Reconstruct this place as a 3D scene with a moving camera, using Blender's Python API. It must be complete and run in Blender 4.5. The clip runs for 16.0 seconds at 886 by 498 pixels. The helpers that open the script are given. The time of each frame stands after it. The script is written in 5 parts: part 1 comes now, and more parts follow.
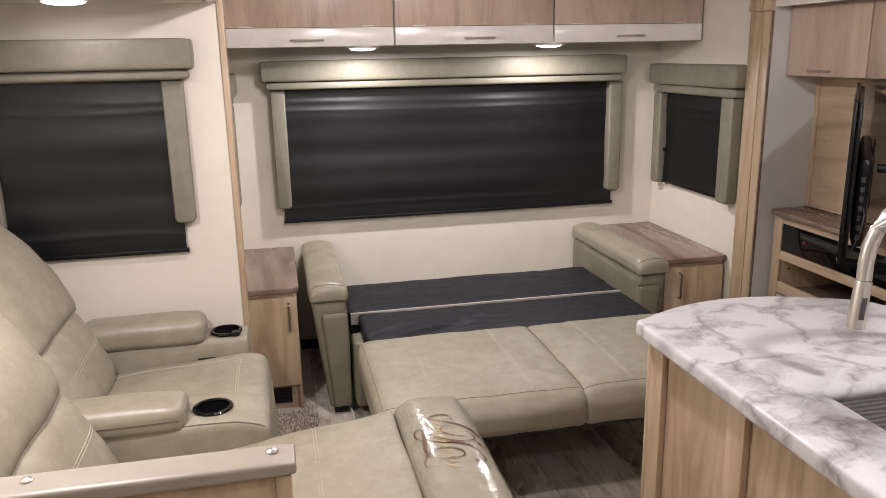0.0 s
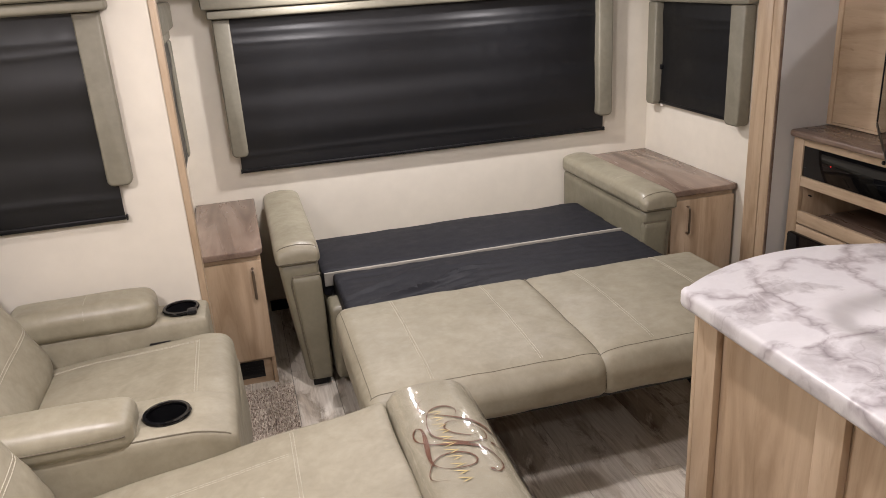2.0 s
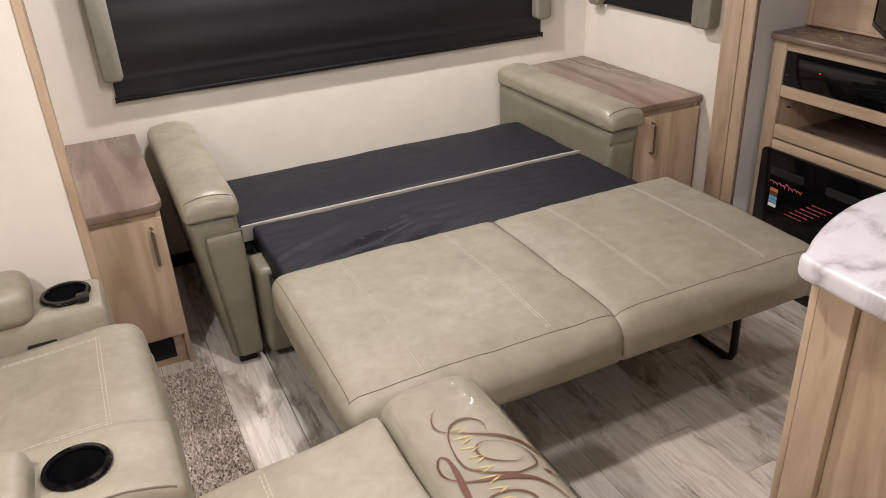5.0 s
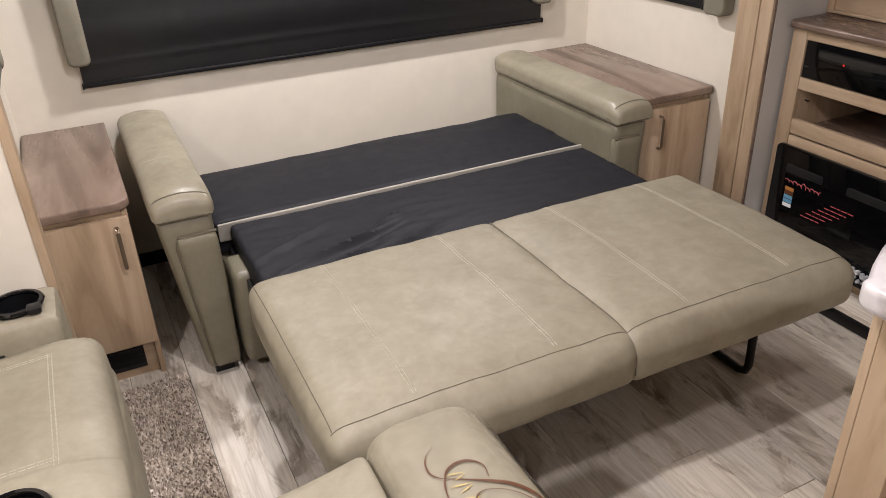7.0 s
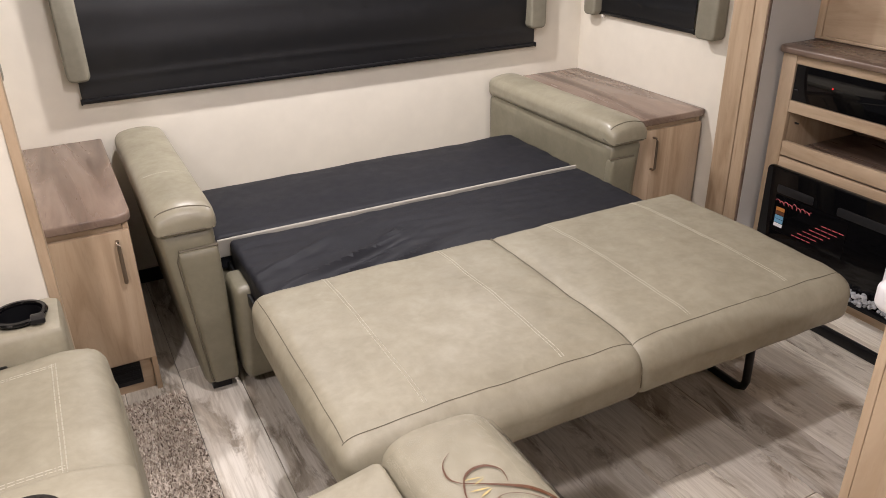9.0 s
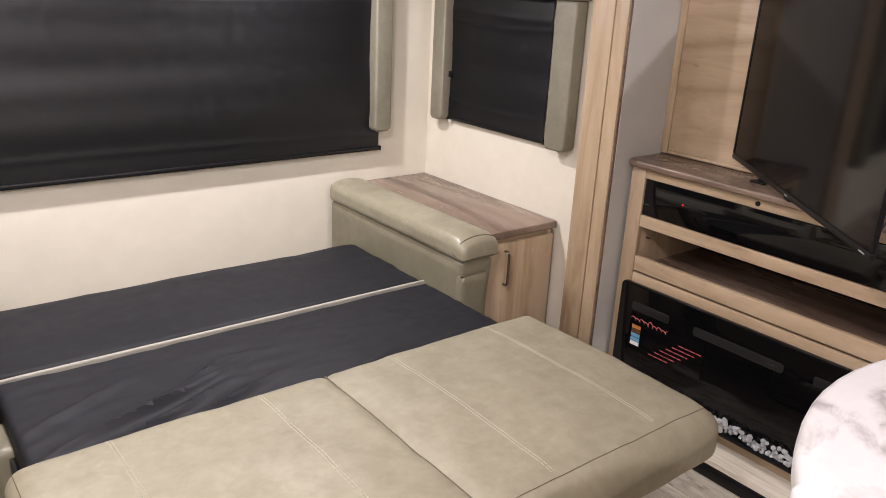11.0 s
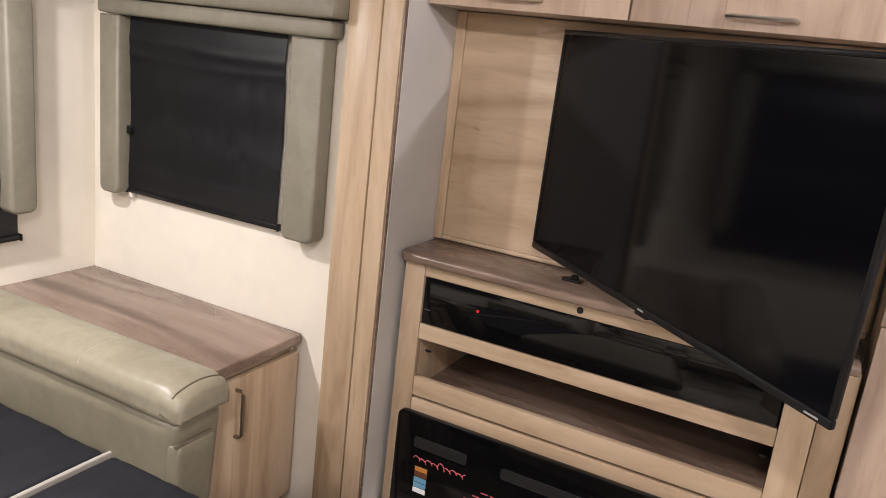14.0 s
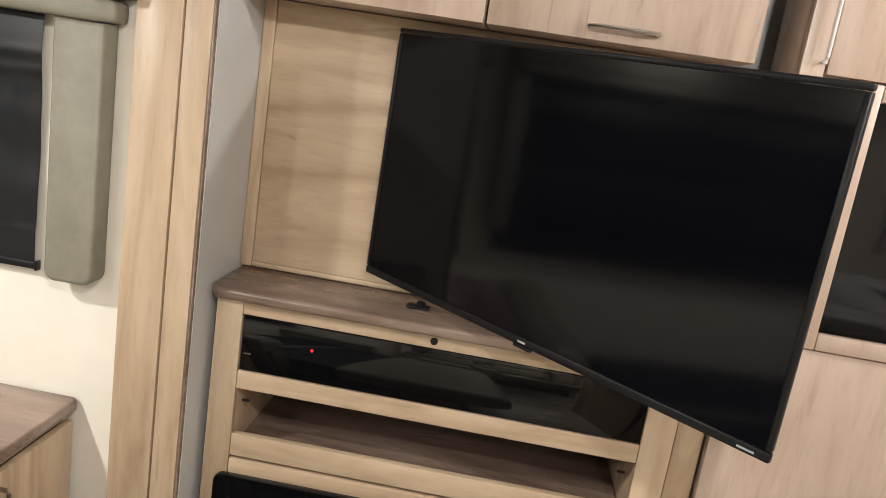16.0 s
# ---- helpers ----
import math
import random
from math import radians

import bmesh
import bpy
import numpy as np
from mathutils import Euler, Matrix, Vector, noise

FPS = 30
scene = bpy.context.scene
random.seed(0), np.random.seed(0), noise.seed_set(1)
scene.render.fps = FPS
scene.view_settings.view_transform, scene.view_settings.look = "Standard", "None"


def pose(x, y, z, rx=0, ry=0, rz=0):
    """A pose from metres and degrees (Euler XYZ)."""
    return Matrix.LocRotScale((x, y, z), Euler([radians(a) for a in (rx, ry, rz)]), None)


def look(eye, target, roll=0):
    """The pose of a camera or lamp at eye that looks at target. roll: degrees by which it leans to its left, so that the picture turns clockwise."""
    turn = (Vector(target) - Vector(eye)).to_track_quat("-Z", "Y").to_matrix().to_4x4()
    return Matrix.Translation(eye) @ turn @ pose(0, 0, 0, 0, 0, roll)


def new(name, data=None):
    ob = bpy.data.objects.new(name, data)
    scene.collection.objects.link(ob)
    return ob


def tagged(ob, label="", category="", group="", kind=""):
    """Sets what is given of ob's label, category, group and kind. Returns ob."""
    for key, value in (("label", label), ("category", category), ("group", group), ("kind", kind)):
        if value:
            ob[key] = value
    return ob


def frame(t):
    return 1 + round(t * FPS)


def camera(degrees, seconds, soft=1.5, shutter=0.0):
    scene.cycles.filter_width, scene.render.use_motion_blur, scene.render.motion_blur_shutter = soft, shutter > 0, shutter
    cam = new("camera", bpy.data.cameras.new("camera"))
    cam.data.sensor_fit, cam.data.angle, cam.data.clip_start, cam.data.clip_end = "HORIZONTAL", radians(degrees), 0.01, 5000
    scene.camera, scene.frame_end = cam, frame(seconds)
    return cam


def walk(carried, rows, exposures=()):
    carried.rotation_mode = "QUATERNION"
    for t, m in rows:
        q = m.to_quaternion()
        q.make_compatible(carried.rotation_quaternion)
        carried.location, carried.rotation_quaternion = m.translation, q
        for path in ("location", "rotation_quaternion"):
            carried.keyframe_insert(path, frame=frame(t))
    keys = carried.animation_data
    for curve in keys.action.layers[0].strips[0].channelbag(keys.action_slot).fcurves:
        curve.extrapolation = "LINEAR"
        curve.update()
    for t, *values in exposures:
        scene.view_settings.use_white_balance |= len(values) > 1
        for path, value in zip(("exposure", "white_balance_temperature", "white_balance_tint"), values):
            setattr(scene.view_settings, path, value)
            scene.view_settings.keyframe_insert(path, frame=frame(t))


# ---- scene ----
cam = camera(60.1, 16.0, soft=0.65)
PATH = [
    (0, (0.169, 0.291, 1.603), (0.575, 2.186, 1.108), -1.1),
    (0.5, (0.173, 0.343, 1.597), (0.611, 2.225, 1.081), -1.6),
    (1, (0.183, 0.456, 1.586), (0.629, 2.322, 1.02), -1.9),
    (1.5, (0.196, 0.61, 1.585), (0.651, 2.456, 0.966), -2.5),
    (2, (0.208, 0.722, 1.579), (0.671, 2.544, 0.897), -3.7),
    (2.5, (0.202, 0.835, 1.563), (0.69, 2.625, 0.815), -4.2),
    (3, (0.168, 0.96, 1.569), (0.705, 2.715, 0.772), -4.4),
    (3.5, (0.143, 1.066, 1.57), (0.745, 2.79, 0.752), -4.9),
    (4, (0.131, 1.149, 1.556), (0.785, 2.842, 0.716), -4.9),
    (4.5, (0.112, 1.228, 1.533), (0.804, 2.886, 0.654), -3.9),
    (5, (0.1, 1.312, 1.508), (0.835, 2.932, 0.593), -3.0),
    (7.5, (0.18, 1.516, 1.454), (0.93, 3.104, 0.498), -2.1),
    (8, (0.162, 1.528, 1.445), (0.908, 3.111, 0.477), -2.0),
    (8.5, (0.12, 1.5, 1.44), (0.885, 3.088, 0.495), -1.2),
    (9, (0.1, 1.5, 1.434), (0.917, 3.099, 0.554), -1.1),
    (9.5, (0.115, 1.505, 1.431), (1.019, 3.089, 0.61), -0.8),
    (10, (0.181, 1.562, 1.426), (1.193, 3.115, 0.675), 0.8),
    (12.5, (0.528, 2.093, 1.398), (1.945, 3.388, 0.84), 4.0),
    (13, (0.622, 2.212, 1.387), (2.148, 3.391, 0.856), 5.0),
    (13.5, (0.698, 2.312, 1.387), (2.327, 3.349, 0.867), 6.0),
    (14, (0.755, 2.431, 1.385), (2.487, 3.293, 0.878), 6.6),
    (14.5, (0.798, 2.524, 1.388), (2.611, 3.214, 0.903), 6.5),
    (15, (0.846, 2.62, 1.389), (2.719, 3.126, 0.905), 7.6),
    (15.5, (0.88, 2.722, 1.371), (2.795, 3.061, 0.904), 8.6),
    (16, (0.893, 2.783, 1.369), (2.841, 2.924, 0.938), 8.9),
]
walk(cam, [(t, look(eye, target, roll)) for t, eye, target, roll in PATH],
     exposures=[(0.0, -0.21, 6400, 10), (3.5, -0.10, 6400, 10), (8.0, 0.03, 6400, 10), (9.0, 0.09, 6400, 10), (13.0, 0.40, 6450, 10), (14.5, 0.48, 6450, 10), (15.5, 0.62, 6400, 3), (16.0, 0.60, 6400, 2)])

# ---- world and lights ----
world = bpy.data.worlds.new("world")
scene.world = world
world.use_nodes = True
world.node_tree.nodes["Background"].inputs[0].default_value = (0.02, 0.022, 0.03, 1)
world.node_tree.nodes["Background"].inputs[1].default_value = 0.2

WARM = (1.0, 0.905, 0.905)
WHITE = (1.0, 0.93, 0.92)


def lamp(name, place, watts, size, colour=WARM, target=None, domed=False):
    """A round lamp that faces down; domed: one that throws more of its light sideways."""
    data = bpy.data.lights.new(name, "SPOT" if domed else "AREA")
    data.energy, data.color = watts, colour
    if domed:
        data.shadow_soft_size, data.spot_size, data.spot_blend = size / 2, radians(178), 0.09
    else:
        data.shape, data.size = "DISK", size
    ob = new(name, data)
    x, y, z = place
    ob.matrix_world = look(place, target or (x, y + 0.001, z - 1))
    return ob


CEIL, SLIDE_CEIL = 2.06, 1.80
PUCKS = [(0.60, 4.035, 1.632), (1.53, 4.035, 1.632)]
DOWNLIGHTS = [(0.60, 2.62), (1.55, 1.05), (0.50, 0.60), (1.55, -0.70)]
# the second one is unseen, added to brighten the slide-out's end wall and seats
SLIDE_LIGHTS = [(-0.47, 3.09), (-0.47, 2.05)]
for p in PUCKS:
    lamp("puck_lamp", (p[0], p[1], p[2] - 0.020), 11.3, 0.06, WHITE)
for (x, y), watts in zip(DOWNLIGHTS, (68.0, 66.0, 22.0, 24.0)):
    lamp("downlight_lamp", (x, y, CEIL - 0.034), watts, 0.09, WARM, None, True)
for (x, y), watts in zip(SLIDE_LIGHTS, (0.9, 21.0)):
    lamp("slide_lamp", (x, y, SLIDE_CEIL - 0.034), watts, 0.12)


# ---- materials ----
def material(name):
    m = bpy.data.materials.new(name)
    m.use_nodes = True
    t = m.node_tree
    return m, t, t.nodes["Principled BSDF"]


def node(t, kind, **values):
    n = t.nodes.new(kind)
    for k, v in values.items():
        n.inputs[k].default_value = v
    return n


def coords(t, scale=(1, 1, 1), shift=False):
    """Object coordinates, stretched; shift: moved by each object's random number."""
    c = t.nodes.new("ShaderNodeTexCoord")
    m = t.nodes.new("ShaderNodeMapping")
    m.inputs["Scale"].default_value = scale
    t.links.new(c.outputs["Object"], m.inputs["Vector"])
    if shift:
        info = t.nodes.new("ShaderNodeObjectInfo")
        k = t.nodes.new("ShaderNodeMath")
        k.operation = "MULTIPLY"
        k.inputs[1].default_value = 37.0
        t.links.new(info.outputs["Random"], k.inputs[0])
        t.links.new(k.outputs[0], m.inputs["Location"])
    return m.outputs[0]


def noise_tex(t, vec, scale, detail=4, rough=0.55, distort=0.0):
    n = node(t, "ShaderNodeTexNoise", Scale=scale, Detail=detail, Roughness=rough, Distortion=distort)
    t.links.new(vec, n.inputs["Vector"])
    return n.outputs["Fac"]


def ramp(t, fac, stops):
    r = t.nodes.new("ShaderNodeValToRGB")
    e = r.color_ramp.elements
    while len(e) < len(stops):
        e.new(0.5)
    for el, (p, c) in zip(e, stops):
        el.position, el.color = p, (*c, 1) if len(c) == 3 else c
    t.links.new(fac, r.inputs[0])
    return r.outputs[0]


def mix(t, fac, a, b, mode="MIX"):
    n = t.nodes.new("ShaderNodeMix")
    n.data_type, n.blend_type = "RGBA", mode
    if isinstance(fac, float):
        n.inputs[0].default_value = fac
    else:
        t.links.new(fac, n.inputs[0])
    t.links.new(a, n.inputs[6])
    t.links.new(b, n.inputs[7])
    return n.outputs[2]


def bump(t, b, height, strength, dist=0.001, chain=None):
    n = node(t, "ShaderNodeBump", Strength=strength, Distance=dist)
    t.links.new(height, n.inputs["Height"])
    if chain:
        t.links.new(chain, n.inputs["Normal"])
    t.links.new(n.outputs[0], b.inputs["Normal"])
    return n.outputs[0]


def leather(name, dark, light, rough=0.42):
    m, t, b = material(name)
    v = coords(t)
    blotch = noise_tex(t, v, 15, 6, 0.66, 0.25)
    fine = noise_tex(t, v, 60, 4, 0.6)
    cloud = noise_tex(t, v, 4.5, 3, 0.5, 0.4)
    base = mix(t, 0.85, ramp(t, blotch, [(0.3, dark), (0.7, light)]), ramp(t, cloud, [(0.32, (0.90, 0.89, 0.87)), (0.62, (1.04, 1.04, 1.04))]), "MULTIPLY")
    spots = ramp(t, fine, [(0.35, (0.93, 0.93, 0.92)), (0.65, (1, 1, 1))])
    t.links.new(mix(t, 0.8, base, spots, "MULTIPLY"), b.inputs["Base Color"])
    t.links.new(ramp(t, blotch, [(0.25, (rough + 0.1,) * 3), (0.75, (rough - 0.04,) * 3)]), b.inputs["Roughness"])
    grain = node(t, "ShaderNodeTexVoronoi", Scale=420.0)
    t.links.new(v, grain.inputs["Vector"])
    wave = noise_tex(t, v, 14, 3, 0.5)
    n1 = bump(t, b, wave, 0.10, 0.004)
    bump(t, b, grain.outputs["Distance"], 0.07, 0.0005, n1)
    b.inputs["Specular IOR Level"].default_value = 0.55
    return m


def wood(name, a, b_, c, along="z", rough=0.38, contrast=1.0):
    """Printed wood: broad wandering figure, faint pores and a few darker knots."""
    m, t, b = material(name)
    st = {"x": (0.8, 6, 6), "y": (6, 0.8, 6), "z": (6, 6, 0.8)}[along]
    v = coords(t, st, True)
    figure = noise_tex(t, v, 1.3, 7, 0.58, 1.6)
    pore = noise_tex(t, coords(t, tuple(q * 9 for q in st), True), 2.0, 3, 0.6)
    broad = noise_tex(t, coords(t, tuple(q * 0.45 for q in st), True), 1.2, 2, 0.5, 0.6)
    knot = noise_tex(t, coords(t, tuple(q * 0.9 for q in st), True), 2.6, 2, 0.5, 2.5)
    base = ramp(t, figure, [(0.28, a), (0.46, b_), (0.70, c)])
    shade = ramp(t, broad, [(0.3, (0.88, 0.87, 0.86)), (0.7, (1.04, 1.04, 1.04))])
    pores = ramp(t, pore, [(0.30, (0.80, 0.78, 0.76)), (0.46, (1, 1, 1))])
    knots = ramp(t, knot, [(0.22, (0.66, 0.60, 0.54)), (0.31, (1, 1, 1))])
    col = mix(t, 0.9, mix(t, 0.9, base, shade, "MULTIPLY"), knots, "MULTIPLY")
    t.links.new(mix(t, 0.45 * contrast, col, pores, "MULTIPLY"), b.inputs["Base Color"])
    t.links.new(ramp(t, figure, [(0.3, (rough * 1.15,) * 3), (0.7, (rough * 0.9,) * 3)]), b.inputs["Roughness"])
    bump(t, b, pore, 0.08, 0.0006)
    return m


def plain(name, colour, rough=0.5, metal=0.0, bumps=0.0, scale=300, vary=0.06):
    m, t, b = material(name)
    v = coords(t)
    n = noise_tex(t, v, 12, 4)
    lo = tuple(q * (1 - vary) for q in colour)
    hi = tuple(min(1, q * (1 + vary)) for q in colour)
    t.links.new(ramp(t, n, [(0.3, lo), (0.7, hi)]), b.inputs["Base Color"])
    t.links.new(ramp(t, noise_tex(t, v, 25, 3), [(0.3, (rough * 0.9,) * 3), (0.7, (min(1, rough * 1.1),) * 3)]), b.inputs["Roughness"])
    b.inputs["Metallic"].default_value = metal
    if bumps:
        bump(t, b, noise_tex(t, v, scale, 3), bumps, 0.001)
    return m


LEATHER = leather("olive_leather", (0.262, 0.238, 0.174), (0.322, 0.295, 0.221), 0.50)
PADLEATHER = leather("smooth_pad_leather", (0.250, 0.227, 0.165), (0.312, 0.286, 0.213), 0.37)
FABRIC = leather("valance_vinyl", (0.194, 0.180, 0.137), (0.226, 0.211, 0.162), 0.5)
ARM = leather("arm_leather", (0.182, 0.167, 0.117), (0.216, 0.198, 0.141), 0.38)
THREAD = plain("thread", (0.43, 0.40, 0.32), 0.7)
PIPING = plain("piping", (0.125, 0.108, 0.074), 0.7)
WOOD = wood("light_maple", (0.31, 0.215, 0.132), (0.455, 0.340, 0.228), (0.575, 0.452, 0.322))
WOOD_Y = wood("light_maple_long", (0.31, 0.215, 0.132), (0.455, 0.340, 0.228), (0.575, 0.452, 0.322), "y")
WOOD_X = wood("light_maple_cross", (0.31, 0.215, 0.132), (0.455, 0.340, 0.228), (0.575, 0.452, 0.322), "x")
DOORWOOD = wood("pale_door_wood", (0.36, 0.26, 0.195), (0.48, 0.365, 0.285), (0.56, 0.445, 0.36), "z", 0.33)
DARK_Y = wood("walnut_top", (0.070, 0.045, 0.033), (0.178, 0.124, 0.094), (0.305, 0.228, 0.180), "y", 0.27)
WALL = plain("cream_wall", (0.71, 0.665, 0.575), 0.62, 0, 0.18, 500, 0.03)
GREYWALL = plain("grey_wall", (0.58, 0.57, 0.55), 0.6, 0, 0.15, 500, 0.03)
CEILING = plain("ceiling_vinyl", (0.62, 0.60, 0.55), 0.6, 0, 0.2, 200, 0.03)
GLOSSWHITE = plain("white_gloss", (0.74, 0.71, 0.67), 0.22)
SHADE = plain("black_shade", (0.0018, 0.0022, 0.0036), 0.43, 0, 0.10, 9, 0.1)
SHADE.node_tree.nodes["Principled BSDF"].inputs["Specular IOR Level"].default_value = 0.55
MATTRESS = plain("black_ticking", (0.0125, 0.0130, 0.0175), 0.58, 0, 0.25, 900, 0.12)
MATTRESS.node_tree.nodes["Principled BSDF"].inputs["Specular IOR Level"].default_value = 0.26
STRIP = plain("strip_webbing", (0.36, 0.34, 0.30), 0.7, 0, 0.4, 700)
BLACK = plain("black_plastic", (0.007, 0.007, 0.008), 0.33)
BLACK.node_tree.nodes["Principled BSDF"].inputs["Specular IOR Level"].default_value = 0.3
BLACKSTEEL = plain("black_steel", (0.015, 0.015, 0.016), 0.38, 0.4)
GLASSBLACK = plain("black_glass", (0.003, 0.003, 0.0035), 0.05)
GLASSBLACK.node_tree.nodes["Principled BSDF"].inputs["Specular IOR Level"].default_value = 0.4
SCREEN = plain("screen_glass", (0.002, 0.002, 0.003), 0.085)
SCREEN.node_tree.nodes["Principled BSDF"].inputs["Specular IOR Level"].default_value = 0.26
DEEP = plain("dark_void", (0.008, 0.008, 0.008), 0.8)
NICKEL = plain("brushed_nickel", (0.78, 0.75, 0.70), 0.36, 1.0)
BRONZE = plain("bronze_pull", (0.26, 0.21, 0.16), 0.35, 0.9)
GREYPLASTIC = plain("grey_plastic", (0.06, 0.06, 0.065), 0.45)
GRILLE = plain("vent_grille", (0.010, 0.010, 0.011), 0.42)
CAPVINYL = plain("cap_vinyl", (0.33, 0.30, 0.245), 0.4, 0, 0.12, 300)
STEEL = plain("sink_steel", (0.55, 0.55, 0.56), 0.3, 1.0)
MATGREY = plain("mat_silicone", (0.085, 0.078, 0.080), 0.5)
REDINK = plain("red_ink", (0.50, 0.10, 0.11), 0.5)
ORANGEINK = plain("orange_ink", (0.42, 0.17, 0.04), 0.5)
BLUEINK = plain("blue_ink", (0.13, 0.30, 0.44), 0.5)
WHITEINK = plain("white_ink", (0.75, 0.75, 0.75), 0.5)
GREYINK = plain("grey_ink", (0.38, 0.38, 0.38), 0.5)
BROWNINK = plain("brown_ink", (0.115, 0.046, 0.022), 0.4)
GOLDINK = plain("gold_ink", (0.55, 0.43, 0.17), 0.35)


def make_glow(name, colour, power):
    m, t, b = material(name)
    b.inputs["Base Color"].default_value = (*(q * 0.8 for q in colour), 1)
    b.inputs["Emission Color"].default_value = (*colour, 1)
    b.inputs["Emission Strength"].default_value = power
    return m


LENS = make_glow("lamp_lens", WHITE, 9.0)
RED_LED = make_glow("red_led", (1, 0.02, 0.02), 0.35)


def make_marble():
    m, t, b = material("marble_laminate")
    v = coords(t)
    warp = node(t, "ShaderNodeTexNoise", Scale=3.0, Detail=5.0, Roughness=0.6)
    t.links.new(v, warp.inputs["Vector"])
    add = t.nodes.new("ShaderNodeVectorMath")
    add.operation = "MULTIPLY_ADD"
    add.inputs[1].default_value = (0.35, 0.35, 0.35)
    t.links.new(warp.outputs["Color"], add.inputs[0])
    t.links.new(v, add.inputs[2])
    cell = node(t, "ShaderNodeTexVoronoi", Scale=4.0)
    cell.feature = "DISTANCE_TO_EDGE"
    t.links.new(add.outputs[0], cell.inputs["Vector"])
    cell2 = node(t, "ShaderNodeTexVoronoi", Scale=11.0)
    cell2.feature = "DISTANCE_TO_EDGE"
    t.links.new(add.outputs[0], cell2.inputs["Vector"])
    smoke = noise_tex(t, coords(t, (2.2, 3.6, 2.2)), 1.25, 8, 0.62, 1.1)
    wisps = noise_tex(t, v, 9.0, 6, 0.65, 1.6)
    where = ramp(t, smoke, [(0.53, (0, 0, 0)), (0.58, (0.5, 0.5, 0.5)), (0.72, (1, 1, 1))])
    white = ramp(t, wisps, [(0.35, (0.68, 0.67, 0.685)), (0.70, (0.62, 0.605, 0.62))])
    mauve = ramp(t, wisps, [(0.34, (0.52, 0.50, 0.51)), (0.48, (0.40, 0.375, 0.385)), (0.64, (0.30, 0.275, 0.283))])
    base = mix(t, where, white, mauve)
    v1 = ramp(t, cell.outputs["Distance"], [(0.0, (0.50, 0.465, 0.475)), (0.03, (0.74, 0.71, 0.72)), (0.09, (1, 1, 1))])
    v2 = ramp(t, cell2.outputs["Distance"], [(0.0, (0.60, 0.57, 0.57)), (0.05, (1, 1, 1))])
    broken = ramp(t, wisps, [(0.36, (0.12, 0.12, 0.12)), (0.52, (0.95, 0.95, 0.95))])
    veined = mix(t, broken, base, v1, "MULTIPLY")
    t.links.new(mix(t, where, veined, mix(t, 0.7, veined, v2, "MULTIPLY")), b.inputs["Base Color"])
    b.inputs["Roughness"].default_value = 0.28
    return m


def make_floor():
    m, t, b = material("vinyl_plank")
    st = (3.4, 0.62, 3.4)
    v = coords(t, st, True)
    streak = noise_tex(t, v, 1.6, 8, 0.66, 2.4)
    fine = noise_tex(t, coords(t, (60, 3, 60), True), 2.0, 5, 0.6, 0.3)
    cloud = noise_tex(t, coords(t, (3, 1.2, 3), True), 1.6, 3, 0.5)
    dark = ramp(t, streak, [(0.30, (0.16, 0.130, 0.100)), (0.44, (0.40, 0.350, 0.290)), (0.58, (0.62, 0.565, 0.485))])
    pale = ramp(t, fine, [(0.3, (0.66, 0.615, 0.545)), (0.7, (0.80, 0.76, 0.695))])
    patch = noise_tex(t, coords(t, (5.5, 2.0, 5.5), True), 1.7, 8, 0.70, 0.8)
    worn = ramp(t, patch, [(0.41, (0, 0, 0)), (0.50, (1, 1, 1))])
    base = mix(t, worn, dark, pale)
    f = ramp(t, fine, [(0.32, (0.84, 0.83, 0.81)), (0.56, (1, 1, 1))])
    cl = ramp(t, cloud, [(0.3, (0.80, 0.80, 0.80)), (0.7, (1.1, 1.1, 1.1))])
    info = t.nodes.new("ShaderNodeObjectInfo")
    tone = ramp(t, info.outputs["Random"], [(0.0, (0.86, 0.85, 0.83)), (0.5, (1.0, 0.99, 0.97)), (1.0, (1.14, 1.12, 1.06))])
    col = mix(t, 0.8, mix(t, 0.9, base, cl, "MULTIPLY"), f, "MULTIPLY")
    t.links.new(mix(t, 1.0, col, tone, "MULTIPLY"), b.inputs["Base Color"])
    b.inputs["Roughness"].default_value = 0.42
    bump(t, b, fine, 0.15, 0.001)
    return m


def make_rug():
    m, t, b = material("shag_pile")
    geo = t.nodes.new("ShaderNodeNewGeometry")
    t.links.new(ramp(t, geo.outputs["Random Per Island"], [(0.0, (0.18, 0.14, 0.11)), (0.25, (0.42, 0.355, 0.295)), (0.6, (0.64, 0.565, 0.485)), (1.0, (0.88, 0.82, 0.74))]), b.inputs["Base Color"])
    b.inputs["Roughness"].default_value = 0.85
    return m


def make_wrap():
    m, t, b = material("clear_wrap")
    t.nodes.remove(b)
    out = t.nodes["Material Output"]
    clear = t.nodes.new("ShaderNodeBsdfTransparent")
    gloss = node(t, "ShaderNodeBsdfGlossy", Roughness=0.07)
    fr = node(t, "ShaderNodeFresnel", IOR=1.55)
    mx = t.nodes.new("ShaderNodeMixShader")
    n = node(t, "ShaderNodeBump", Strength=0.5, Distance=0.008)
    t.links.new(noise_tex(t, coords(t, (10, 4, 10)), 2.0, 3, 0.5, 0.6), n.inputs["Height"])
    t.links.new(n.outputs[0], gloss.inputs["Normal"])
    t.links.new(n.outputs[0], fr.inputs["Normal"])
    t.links.new(fr.outputs[0], mx.inputs[0])
    t.links.new(clear.outputs[0], mx.inputs[1])
    t.links.new(gloss.outputs[0], mx.inputs[2])
    t.links.new(mx.outputs[0], out.inputs["Surface"])
    return m


MARBLE, PLANK, SHAG, WRAP = make_marble(), make_floor(), make_rug(), make_wrap()


